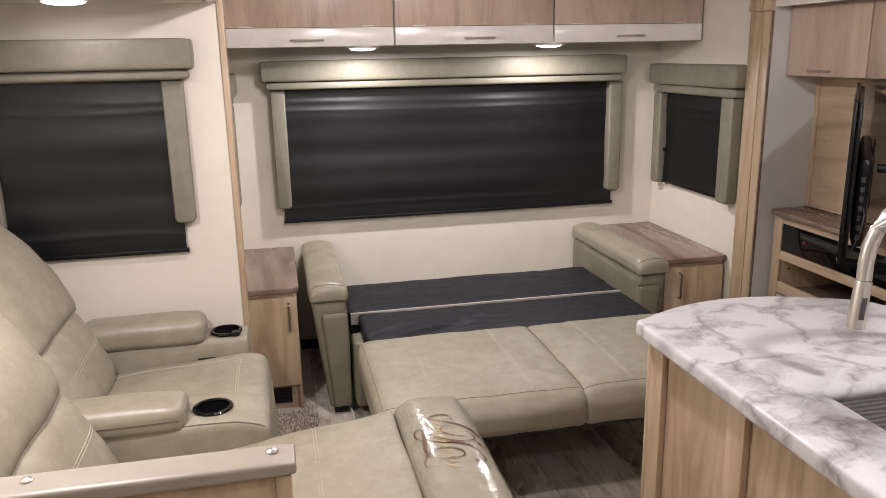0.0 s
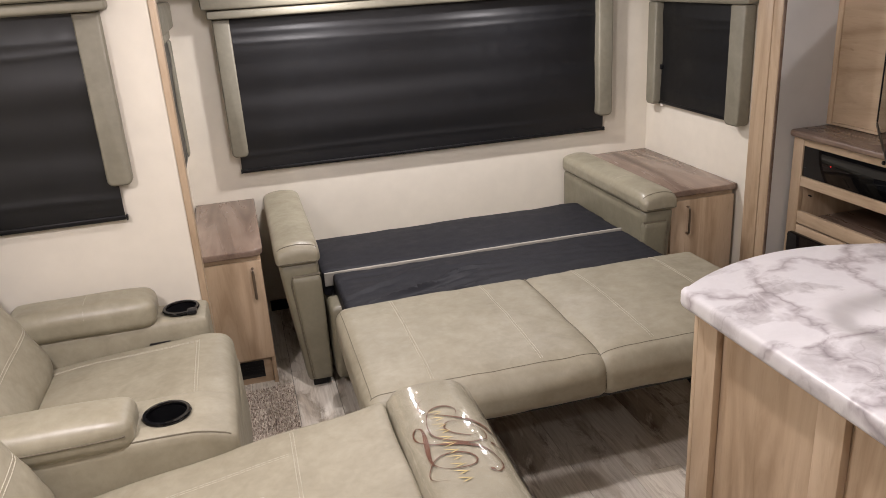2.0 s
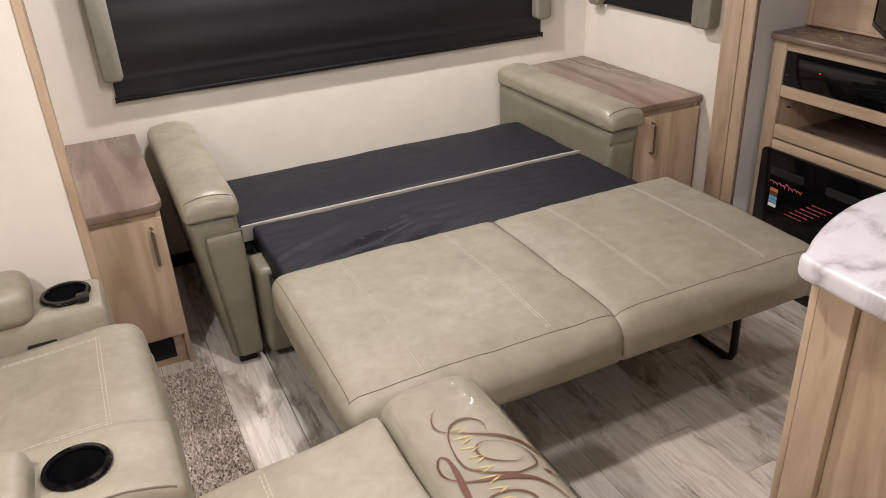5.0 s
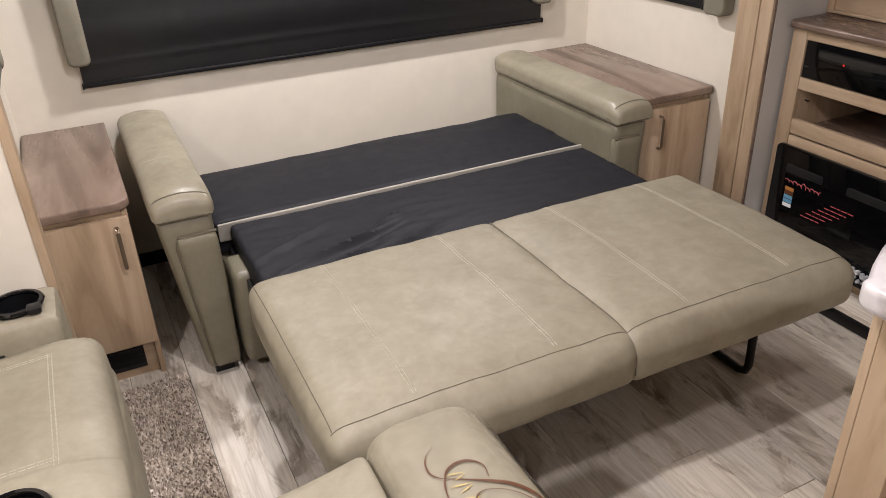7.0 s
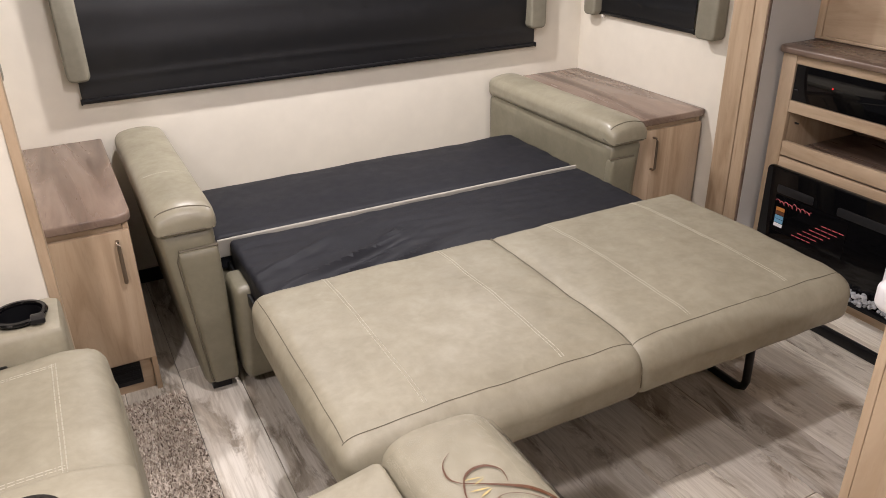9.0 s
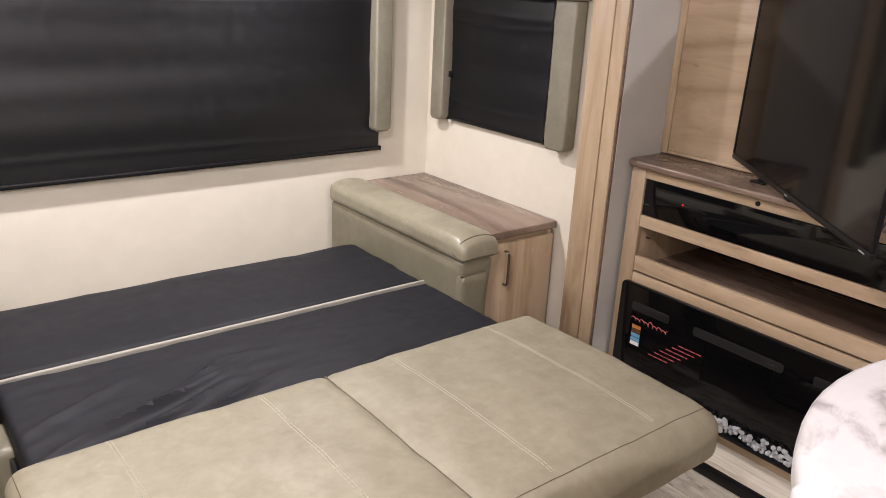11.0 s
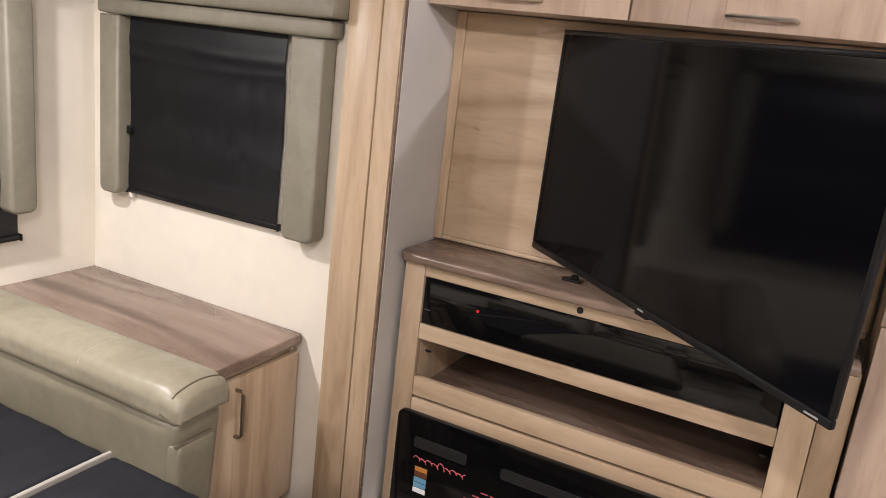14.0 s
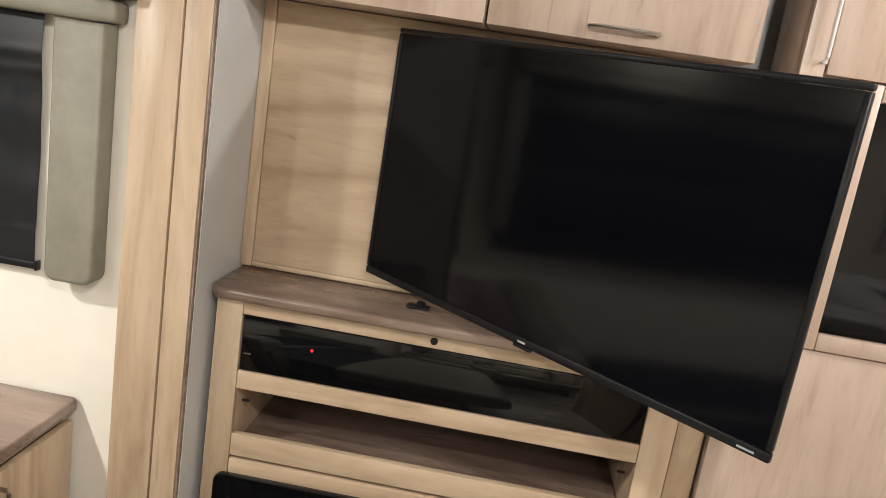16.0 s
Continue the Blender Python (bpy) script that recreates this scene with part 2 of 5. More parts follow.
def make_crystal():
    m, t, b = material("crystal")
    b.inputs["Base Color"].default_value = (0.8, 0.82, 0.85, 1)
    b.inputs["Roughness"].default_value = 0.08
    b.inputs["Transmission Weight"].default_value = 0.5
    return m


CRYSTAL = make_crystal()

# ---- building helpers ----
from mathutils.bvhtree import BVHTree

BASE = {}


def thing(name, place, label, category, group="", kind=""):
    ob = new(name)
    ob.empty_display_size = 0.05
    ob.location = place
    BASE[ob.name] = Vector(place)
    return tagged(ob, label, category, group, kind)


def mesh_of(name, bm, mat, origin, smooth=True):
    me = bpy.data.meshes.new(name)
    bmesh.ops.recalc_face_normals(bm, faces=bm.faces)
    bmesh.ops.translate(bm, vec=-Vector(origin), verts=bm.verts)
    bm.to_mesh(me)
    bm.free()
    me.materials.append(mat)
    if smooth:
        me.shade_smooth()
        me.set_sharp_from_angle(angle=radians(38))
    return me


def part(name, bm, mat, parent, label="", kind=""):
    """bm, in world metres, as one mesh under parent."""
    origin = BASE[parent.name]
    ob = new(name, mesh_of(name, bm, mat, origin))
    ob.parent = parent
    BASE[ob.name] = origin
    return tagged(ob, label, kind=kind)


def solo(name, bm, mat, label, category, group="", kind=""):
    c = Vector((0, 0, 0))
    lo = Vector([min(v.co[i] for v in bm.verts) for i in range(3)])
    hi = Vector([max(v.co[i] for v in bm.verts) for i in range(3)])
    c = Vector(((lo.x + hi.x) / 2, (lo.y + hi.y) / 2, lo.z))
    ob = new(name, mesh_of(name, bm, mat, c))
    ob.location = c
    BASE[ob.name] = c
    return tagged(ob, label, category, group, kind)


def box(x0, x1, y0, y1, z0, z1, bevel=0.002, seg=2):
    bm = bmesh.new()
    bmesh.ops.create_cube(bm, size=1)
    for v in bm.verts:
        v.co = ((x0 + x1) / 2 + v.co.x * (x1 - x0), (y0 + y1) / 2 + v.co.y * (y1 - y0), (z0 + z1) / 2 + v.co.z * (z1 - z0))
    if bevel:
        bmesh.ops.bevel(bm, geom=list(bm.edges), offset=min(bevel, 0.45 * min(x1 - x0, y1 - y0, z1 - z0)), segments=seg, affect="EDGES", profile=0.5)
    return bm


def join(*bms):
    out = bmesh.new()
    for b in bms:
        me = bpy.data.meshes.new("tmp")
        b.to_mesh(me)
        b.free()
        out.from_mesh(me)
        bpy.data.meshes.remove(me)
    return out


def cushion(x0, x1, y0, y1, z0, z1, r=0.03, puff=0.0, side=0.0, cuts=14, warp=0.0, shape=None):
    """A padded block: rounded by r, its top raised by puff and its sides by side, uneven by warp."""
    bm = bmesh.new()
    bmesh.ops.create_cube(bm, size=2)
    bmesh.ops.subdivide_edges(bm, edges=bm.edges, cuts=cuts, use_grid_fill=True)
    h = Vector(((x1 - x0) / 2, (y1 - y0) / 2, (z1 - z0) / 2))
    c = Vector(((x0 + x1) / 2, (y0 + y1) / 2, (z0 + z1) / 2))
    r = min(r, *(q * 0.98 for q in h))
    for v in bm.verts:
        u = v.co.copy()
        # crowd the rows towards the edges, where the rounding is
        p = Vector([math.copysign(1 - (1 - abs(q)) ** 1.35, q) for q in u])
        p = Vector([p[i] * h[i] for i in range(3)])
        q = Vector([max(-(h[i] - r), min(h[i] - r, p[i])) for i in range(3)])
        d = p - q
        if d.length > 1e-6:
            p = q + d.normalized() * r
        w = Vector([p[i] / h[i] for i in range(3)])
        if w.z > 0:
            p.z += puff * w.z * max(0, 1 - w.x ** 2) ** 0.6 * max(0, 1 - w.y ** 2) ** 0.6
        p.x += side * w.x * max(0, 1 - w.z ** 2) * max(0, 1 - w.y ** 4)
        p.y += side * w.y * max(0, 1 - w.z ** 2) * max(0, 1 - w.x ** 4)
        p += c
        if warp:
            p += warp * Vector((noise.noise(p * 6), noise.noise(p * 6 + Vector((9, 0, 0))), noise.noise(p * 6 + Vector((0, 7, 0)))))
        v.co = shape(p) if shape else p
    return bm


def tube(points, radius, sides=8, closed=False, flat=1.0, up=None):
    """A tube along points; radius: one number or one a point."""
    bm = bmesh.new()
    n = len(points)
    pts = [Vector(p) for p in points]
    rings = []
    for i, p in enumerate(pts):
        a = pts[(i - 1) % n] if closed or i > 0 else p
        b = pts[(i + 1) % n] if closed or i < n - 1 else p
        d = (b - a).normalized()
        ref = Vector(up) if up else (Vector((0, 0, 1)) if abs(d.z) < 0.9 else Vector((0, 1, 0)))
        s = d.cross(ref).normalized()
        w = s.cross(d).normalized()
        r = radius[i] if isinstance(radius, (list, tuple)) else radius
        rings.append([bm.verts.new(p + s * (r * math.cos(k * math.tau / sides)) + w * (r * flat * math.sin(k * math.tau / sides))) for k in range(sides)])
    for i in range(n if closed else n - 1):
        a, b = rings[i], rings[(i + 1) % n]
        for k in range(sides):
            bm.faces.new((a[k], a[(k + 1) % sides], b[(k + 1) % sides], b[k]))
    if not closed:
        bm.faces.new(rings[0][::-1])
        bm.faces.new(rings[-1])
    return bm


def spin(profile, centre, steps=28, cap=True):
    """A turned solid: profile of (radius, z) about the upright through centre."""
    bm = bmesh.new()
    rows = []
    for r, z in profile:
        rows.append([bm.verts.new((centre[0] + r * math.cos(k * math.tau / steps), centre[1] + r * math.sin(k * math.tau / steps), centre[2] + z)) for k in range(steps)])
    for a, b in zip(rows, rows[1:]):
        for k in range(steps):
            bm.faces.new((a[k], a[(k + 1) % steps], b[(k + 1) % steps], b[k]))
    if cap:
        bm.faces.new(rows[0][::-1])
        bm.faces.new(rows[-1])
    return bm


def prism(outline, z0, z1, bevel=0.003, seg=2):
    """An upright slab over a closed outline of (x, y)."""
    bm = bmesh.new()
    low = [bm.verts.new((x, y, z0)) for x, y in outline]
    face = bm.faces.new(low)
    top = bmesh.ops.extrude_face_region(bm, geom=[face])["geom"]
    bmesh.ops.translate(bm, vec=(0, 0, z1 - z0), verts=[g for g in top if isinstance(g, bmesh.types.BMVert)])
    if bevel:
        rim = [e for e in bm.edges if abs(e.verts[0].co.z - e.verts[1].co.z) < 1e-6]
        bmesh.ops.bevel(bm, geom=rim, offset=bevel, segments=seg, affect="EDGES", profile=0.5)
    return bm


def rounded(x0, x1, y0, y1, radii, steps=6):
    """A rectangle's outline with its corners rounded: radii at (x0,y0), (x1,y0), (x1,y1), (x0,y1)."""
    out = []
    for (cx, cy, a0), r in zip(((x0, y0, 180), (x1, y0, 270), (x1, y1, 0), (x0, y1, 90)), radii):
        sx, sy = (1 if cx == x0 else -1), (1 if cy == y0 else -1)
        if r <= 0:
            out.append((cx, cy))
            continue
        for k in range(steps + 1):
            a = radians(a0 + 90 * k / steps)
            out.append((cx + sx * r + r * math.cos(a), cy + sy * r + r * math.sin(a)))
    return out


def turned(bm, m):
    bmesh.ops.transform(bm, matrix=m, verts=bm.verts)
    return bm


def on_surface(tree, pts, way, step=0.012, lift=0.0006):
    """Points along the line pts, laid along the direction way on the surface of tree."""
    way, out = Vector(way).normalized(), []
    for a, b in zip(pts, pts[1:]):
        a, b = Vector(a), Vector(b)
        n = max(1, int((b - a).length / step))
        for k in range(n + 1):
            hit = tree.ray_cast(a.lerp(b, k / n), way)[0]
            if hit and (not out or (hit - out[-1]).length > step * 0.2):
                out.append(hit - way * lift)
    return out


def stitch(parent, tree, pts, way, mat=THREAD, name="stitching", radius=0.0013, gap=0.0075, dash=0.0058):
    """A row of single stitches along a line on a surface."""
    line = on_surface(tree, pts, way, 0.003, 0.0004)
    bms, run, start = [], 0.0, None
    for a, b in zip(line, line[1:]):
        phase = run % gap
        if phase < dash:
            start = start or a
            end = b
        elif start:
            bms.append(tube([start, end], radius, 4, flat=0.7))
            start = None
        run += (b - a).length
    return part(name, join(*bms), mat, parent) if bms else None


def seam(parent, tree, pts, way, mat=PIPING, name="seam", radius=0.002):
    line = on_surface(tree, pts, way, 0.012, 0.0)
    return part(name, tube(line, radius, 6), mat, parent) if len(line) > 1 else None


# ---- setting ----
def wall_holed(axis, at, thick, u0, u1, z0, z1, hole):
    """A wall across an axis, from at to at + thick, with one opening (u0, u1, z0, z1)."""
    a, b, c, d = hole
    pieces = [(u0, a, z0, z1), (b, u1, z0, z1), (a, b, z0, c), (a, b, d, z1)]
    bms = []
    lo, hi = min(at, at + thick), max(at, at + thick)
    for p, q, r, s in pieces:
        bms.append(box(p, q, lo, hi, r, s, 0) if axis == "y" else box(lo, hi, p, q, r, s, 0))
    return join(*bms)


LW, RW, REAR, SLIDE_Y = -0.055, 2.33, 4.43, 3.38
SL, SR = -1.0, 2.56
FRONT = -1.7


def structure(name, bm, mat, label):
    return solo(name, bm, mat, label, name.split("_")[0], kind="structure")


floor = structure("floor", box(SL - 0.1, SR + 0.5, FRONT - 0.1, REAR + 0.1, -0.06, -0.006, 0), DEEP, "grey-brown washed wood-look vinyl plank floor")
structure("wall_rear", wall_holed("y", REAR, 0.06, LW - 0.06, RW + 0.06, 0, CEIL, (0.26, 1.98, 0.80, 1.42)), WALL, "cream papered rear wall behind the sofa bed")
structure("wall_right", wall_holed("x", RW, 0.06, SLIDE_Y + 0.02, REAR, 0, CEIL, (3.75, 4.22, 0.93, 1.38)), WALL, "cream papered side wall beside the end table")
structure("wall_left", wall_holed("x", LW, -0.06, SLIDE_Y + 0.061, REAR, 0, CEIL, (3.75, 4.22, 0.93, 1.38)), WALL, "cream papered side wall with a covered window")
structure("wall_slide_left", wall_holed("y", SLIDE_Y, 0.06, SL, -0.0135, 0, SLIDE_CEIL, (-0.80, -0.24, 0.92, 1.50)), WALL, "cream papered end wall of the seating slide-out")
structure("wall_slide_back", box(SL - 0.06, SL, FRONT, SLIDE_Y + 0.06, 0, CEIL, 0), WALL, "cream papered wall behind the theatre seats")
structure("wall_slide_right", box(2.315, SR + 0.24, 3.362, 3.40, 0, SLIDE_CEIL, 0), GREYWALL, "pale grey end wall of the entertainment slide-out")
structure("wall_tv", box(SR + 0.240, SR + 0.30, FRONT, 3.40, 0, CEIL, 0), GREYWALL, "plain wall behind the entertainment cabinet")
# unseen closing wall, made dark so glossy blacks reflect less light
structure("wall_front", box(SL, SR + 0.30, FRONT - 0.06, FRONT, 0, CEIL, 0), DARK_Y, "unseen dark wood wall added at the front end to dim reflections")
structure("ceiling", box(LW - 0.06, RW + 0.06, FRONT, REAR + 0.06, CEIL, CEIL + 0.05, 0), CEILING, "off-white vinyl ceiling")
structure("ceiling_slide_left", box(SL, LW - 0.001, FRONT, SLIDE_Y + 0.06, SLIDE_CEIL, SLIDE_CEIL + 0.05, 0), CEILING, "off-white ceiling of the seating slide-out")
structure("ceiling_slide_right", box(2.345, SR + 0.30, FRONT, 3.40, SLIDE_CEIL, SLIDE_CEIL + 0.05, 0), CEILING, "off-white ceiling of the entertainment slide-out")
structure("header_right", box(2.312, 2.344, FRONT, 3.358, 1.77, CEIL, 0.002), GLOSSWHITE, "white fascia above the slide-out opening")
structure("header_left", box(-0.04, -0.002, FRONT, SLIDE_Y - 0.022, 1.802, CEIL, 0.002), WALL, "cream fascia above the slide-out opening")

# trim boards on both sides of the slide-out openings
structure("trim_right_outer", join(box(2.298, 2.329, 3.424, 3.514, 0, 1.755, 0.002), box(2.290, 2.329, 3.421, 3.518, 1.757, CEIL, 0.002)), WOOD, "light wood trim board beside the slide-out opening")
structure("trim_right_inner", join(box(2.300, 2.329, 3.368, 3.4205, 0, 1.755, 0.002), box(2.292, 2.329, 3.364, 3.4175, 1.757, CEIL, 0.002)), WOOD, "narrow light wood trim board at the slide-out edge")
structure("trim_edge", box(2.303, 2.3145, 3.3630, 3.3675, 0, 1.755, 0.001), DARK_Y, "dark brown edge strip beside the trim board")
structure("trim_left", join(box(-0.013, 0.010, 3.374, 3.441, 0, CEIL, 0.003)), WOOD, "light wood corner trim of the slide-out opening")
structure("slide_floor", box(2.262, SR, 1.2, 3.358, 0.0, 0.03, 0.002), PLANK, "pale vinyl floor lip of the entertainment slide-out")
structure("baseboard", box(0.226, 1.98, REAR - 0.012, REAR - 0.001, 0.0, 0.055, 0.002), BLACK, "black baseboard along the rear wall")
structure("slide_seal", box(2.236, 2.260, 1.2, 3.30, 0.0, 0.036, 0.006), BLACK, "black rubber seal along the slide-out floor")


def window(name, axis, at, thick, u0, u1, z0, z1, label):
    """Frame and tinted pane in a wall's opening."""
    mid = at + thick * 0.5

    def slab(a, b, c, d, half):
        return box(a, b, mid - half, mid + half, c, d, 0.002) if axis == "y" else box(mid - half, mid + half, a, b, c, d, 0.002)
    w = thing(name, ((u0 + u1) / 2, mid, z0) if axis == "y" else (mid, (u0 + u1) / 2, z0), label, "window", kind="structure")
    f = 0.025
    part("window_frame", join(slab(u0, u0 + f, z0, z1, 0.02), slab(u1 - f, u1, z0, z1, 0.02), slab(u0 + f, u1 - f, z0, z0 + f, 0.02), slab(u0 + f, u1 - f, z1 - f, z1, 0.02)), BLACK, w)
    part("pane", slab(u0 + f, u1 - f, z0 + f, z1 - f, 0.004), GLASSBLACK, w, "dark tinted glass")
    return w


window("window_1", "y", REAR, 0.06, 0.26, 1.98, 0.80, 1.42, "wide tinted rear window behind the black shade")
window("window_2", "x", RW, 0.06, 3.75, 4.22, 0.93, 1.38, "small tinted side window behind a black shade")
window("window_3", "x", LW, -0.06, 3.75, 4.22, 0.93, 1.38, "small tinted side window behind a black shade")
window("window_4", "y", SLIDE_Y, 0.06, -0.80, -0.24, 0.92, 1.50, "tinted slide-out window behind a black shade")


# ---- window treatments ----
def treatment(m, width, top, mid, low, lam_low, panels, deep, lam_deep, where):
    """Padded valance with a lower band and two side panels; local x along the wall, -y into the room."""
    def at(bm):
        return turned(bm, m)
    v = thing("window_valance", m @ Vector((width / 2, 0, top)), "olive padded vinyl valance with side panels " + where, "valance")
    part("valance_box", at(cushion(0, width, -deep, -0.002, mid, top, 0.012, 0, 0.004, 10)), FABRIC, v)
    part("valance_band", at(cushion(0.02, width - 0.02, -deep + 0.02, -0.002, low, mid - 0.001, 0.012, 0, 0.003, 10)), FABRIC, v)
    for a, lam_w in panels:
        bm = prism(rounded(a, a + lam_w, lam_low, low - 0.001, (0.022, 0.022, 0, 0)), 0.002, lam_deep, 0.010, 3)
        turn = Matrix(((1, 0, 0, 0), (0, 0, -1, 0), (0, 1, 0, 0), (0, 0, 0, 1)))
        part("side_panel", at(turned(bm, turn)), FABRIC, v, "olive padded side panel")
    return v


def shade(m, u0, u1, z0, z1, off, where):
    """A drawn roller shade with its bottom bar; slightly wavy cloth."""
    s = thing("roller_shade", m @ Vector(((u0 + u1) / 2, -off, z0)), "drawn black roller shade " + where, "shade")
    def slack(f, z):
        """How far the cloth hangs behind its plane: long waves and sharper level creases near the top and the hem."""
        w = 0.0028 * math.sin(z * 17 + 1.3) + 0.0010 * math.sin(z * 47) + 0.0015 * noise.noise(Vector((f * 3, z * 7, off)))
        for drop, deep, wide in ((0.085, 0.0030, 0.012), (0.125, 0.0022, 0.010), (z1 - z0 - 0.075, 0.0026, 0.012)):
            k = 0.55 + 0.6 * noise.noise(Vector((f * 4, drop * 9, off)))
            w -= deep * k * math.exp(-((z - (z1 - drop) - 0.008 * math.sin(f * 4 + drop * 20)) / wide) ** 2)
        return w
    bm = bmesh.new()
    nx, nz = 40, 110
    rows = []
    for k in range(nz + 1):
        z = z0 + 0.012 + (z1 - z0 - 0.012) * k / nz
        rows.append([bm.verts.new((u0 + (u1 - u0) * i / nx, -off + slack(i / nx, z), z)) for i in range(nx + 1)])
    back = [[bm.verts.new((v.co.x, v.co.y + 0.0012, v.co.z)) for v in r] for r in rows]
    for g, flip in ((rows, False), (back, True)):
        for a, b in zip(g, g[1:]):
            for i in range(nx):
                q = (a[i], a[i + 1], b[i + 1], b[i])
                bm.faces.new(q[::-1] if flip else q)
    part("shade_cloth", turned(bm, m), SHADE, s)
    part("bottom_bar", turned(box(u0 - 0.002, u1 + 0.002, -off - 0.006, -off + 0.006, z0 - 0.002, z0 + 0.014, 0.004), m), BLACK, s)
    for e in (u0 - 0.006, u1 + 0.002):
        part("end_cap", turned(box(e, e + 0.006, -off - 0.008, -off + 0.008, z0 - 0.004, z0 + 0.016, 0.002), m), BLACK, s)
    return s


def shade_clip(m, u, z):
    c = thing("shade_clip", m @ Vector((u, -0.004, z)), "small black shade clip on the wall", "clip")
    part("clip_body", turned(box(u - 0.010, u + 0.010, -0.030, -0.001, z - 0.012, z + 0.012, 0.003), m), BLACK, c)
    part("clip_foot", turned(box(u - 0.006, u + 0.006, -0.020, -0.001, z - 0.20, z - 0.175, 0.003), m), GLOSSWHITE, c, "white lower bracket")


REAR_M = Matrix.Translation((0, REAR, 0))
LEFT_M = Matrix.Translation((0, SLIDE_Y, 0))
RIGHT_M = Matrix.Translation((RW, 0, 0)) @ Matrix(((0, 1, 0, 0), (-1, 0, 0, 0), (0, 0, 1, 0), (0, 0, 0, 1)))
SIDE_M = Matrix.Translation((LW, 0, 0)) @ Matrix(((0, -1, 0, 0), (1, 0, 0, 0), (0, 0, 1, 0), (0, 0, 0, 1)))
treatment(REAR_M @ Matrix.Translation((0.118, 0, 0)), 1.965, 1.582, 1.478, 1.437, 0.818, ((0.037, 0.074), (1.892, 0.080)), 0.135, 0.075, "over the rear window")
shade(REAR_M, 0.188, 2.058, 0.736, 1.45, 0.030, "over the rear window")
treatment(LEFT_M @ Matrix.Translation((-0.94, 0, 0)), 0.83, 1.675, 1.565, 1.528, 0.985, ((0.03, 0.08), (0.708, 0.078)), 0.11, 0.05, "over the slide-out window")
shade(LEFT_M, -0.86, -0.202, 0.867, 1.54, 0.020, "over the slide-out window")
treatment(RIGHT_M @ Matrix.Translation((-4.36, 0, 0)), 0.840, 1.527, 1.418, 1.372, 0.866, ((0.025, 0.078), (0.703, 0.100)), 0.085, 0.062, "over a small side window")
shade(RIGHT_M, -4.26, -3.70, 0.872, 1.39, 0.018, "over a small side window")
shade_clip(RIGHT_M, -4.252, 1.055)
treatment(SIDE_M @ Matrix.Translation((3.475, 0, 0)), 0.885, 1.527, 1.418, 1.372, 0.866, ((0.082, 0.100), (0.782, 0.078)), 0.050, 0.030, "over a small side window")
shade(SIDE_M, 3.70, 4.26, 0.872, 1.39, 0.018, "over a small side window")


# ---- small fittings ----
def bar_pull(parent, a, b, out, mat=NICKEL, r=0.005, name="handle", label=""):
    """A flat bar pull from a to b, standing off along out."""
    a, b, out = Vector(a), Vector(b), Vector(out)
    d = (b - a).normalized()
    pts = [a, a + out * 0.7, a + out + d * 0.008, b + out - d * 0.008, b + out * 0.7, b]
    return part(name, tube(pts, r, 8, flat=0.7), mat, parent, label)


def puck(x, y, z, r, label, group):
    p = thing("ceiling_light", (x, y, z), label, "light", group)
    part("trim_ring", spin([(r * 0.80, -0.012), (r * 0.95, -0.012), (r, -0.006), (r, 0), (r * 0.8, 0)], (x, y, z), 32, False), GLOSSWHITE, p)
    part("lens", spin([(0.001, -0.023), (r * 0.4, -0.022), (r * 0.68, -0.018), (r * 0.8, -0.011), (r * 0.8, -0.002)], (x, y, z), 32), LENS, p, "glowing warm white lens")
    return p


for p in PUCKS:
    puck(p[0], p[1], 1.644, 0.080, "small round lit puck light under the overhead cabinets", "puck lights")
for x, y in DOWNLIGHTS:
    puck(x, y, CEIL, 0.075, "round lit ceiling downlight with white trim", "ceiling downlights")
# fixtures for both slide-out lamps, the added second one included
for x, y in SLIDE_LIGHTS:
    puck(x, y, SLIDE_CEIL, 0.085, "round lit downlight in the slide-out ceiling", "slide-out downlights")

# ---- overhead cabinets above the sofa ----
edges = [-0.050, 0.742, 1.525, 2.318]
YC = 3.95
for k in range(3):
    a, b = edges[k] + 0.003, edges[k + 1] - 0.003
    c = thing("overhead_cabinet", ((a + b) / 2, REAR - 0.2, 1.645), "light wood overhead cabinet with a glossy white lower rail", "cabinet", "overhead cabinets on the rear wall")
    part("cabinet_body", box(a, b, YC + 0.02, REAR - 0.001, 1.645, CEIL - 0.002, 0.002), CEILING, c, "off-white cabinet box")
    d = part("door", box(a + 0.001, b - 0.001, YC, YC + 0.018, 1.728, CEIL - 0.01, 0.002), DOORWOOD, c)
    part("door_rail", box(a + 0.001, b - 0.001, YC - 0.002, YC + 0.018, 1.643, 1.7265, 0.002), GLOSSWHITE, c, "glossy white rail")
    m = a + (b - a) * (0.49, 0.52, 0.50)[k]
    bar_pull(c, (m - 0.07, YC - 0.002, 1.672), (m + 0.07, YC - 0.002, 1.672), (0, -0.022, 0), NICKEL, 0.006, "handle", "brushed nickel bar handle")
    # thin white strips painted in as lamp reflections at the door's lower edge
    for h in (0.15, 0.85):
        part("reflection_spot", box(a + (b - a) * h - 0.03, a + (b - a) * h + 0.03, YC - 0.003, YC - 0.0005, 1.7285, 1.734, 0.0008), GLOSSWHITE, c)


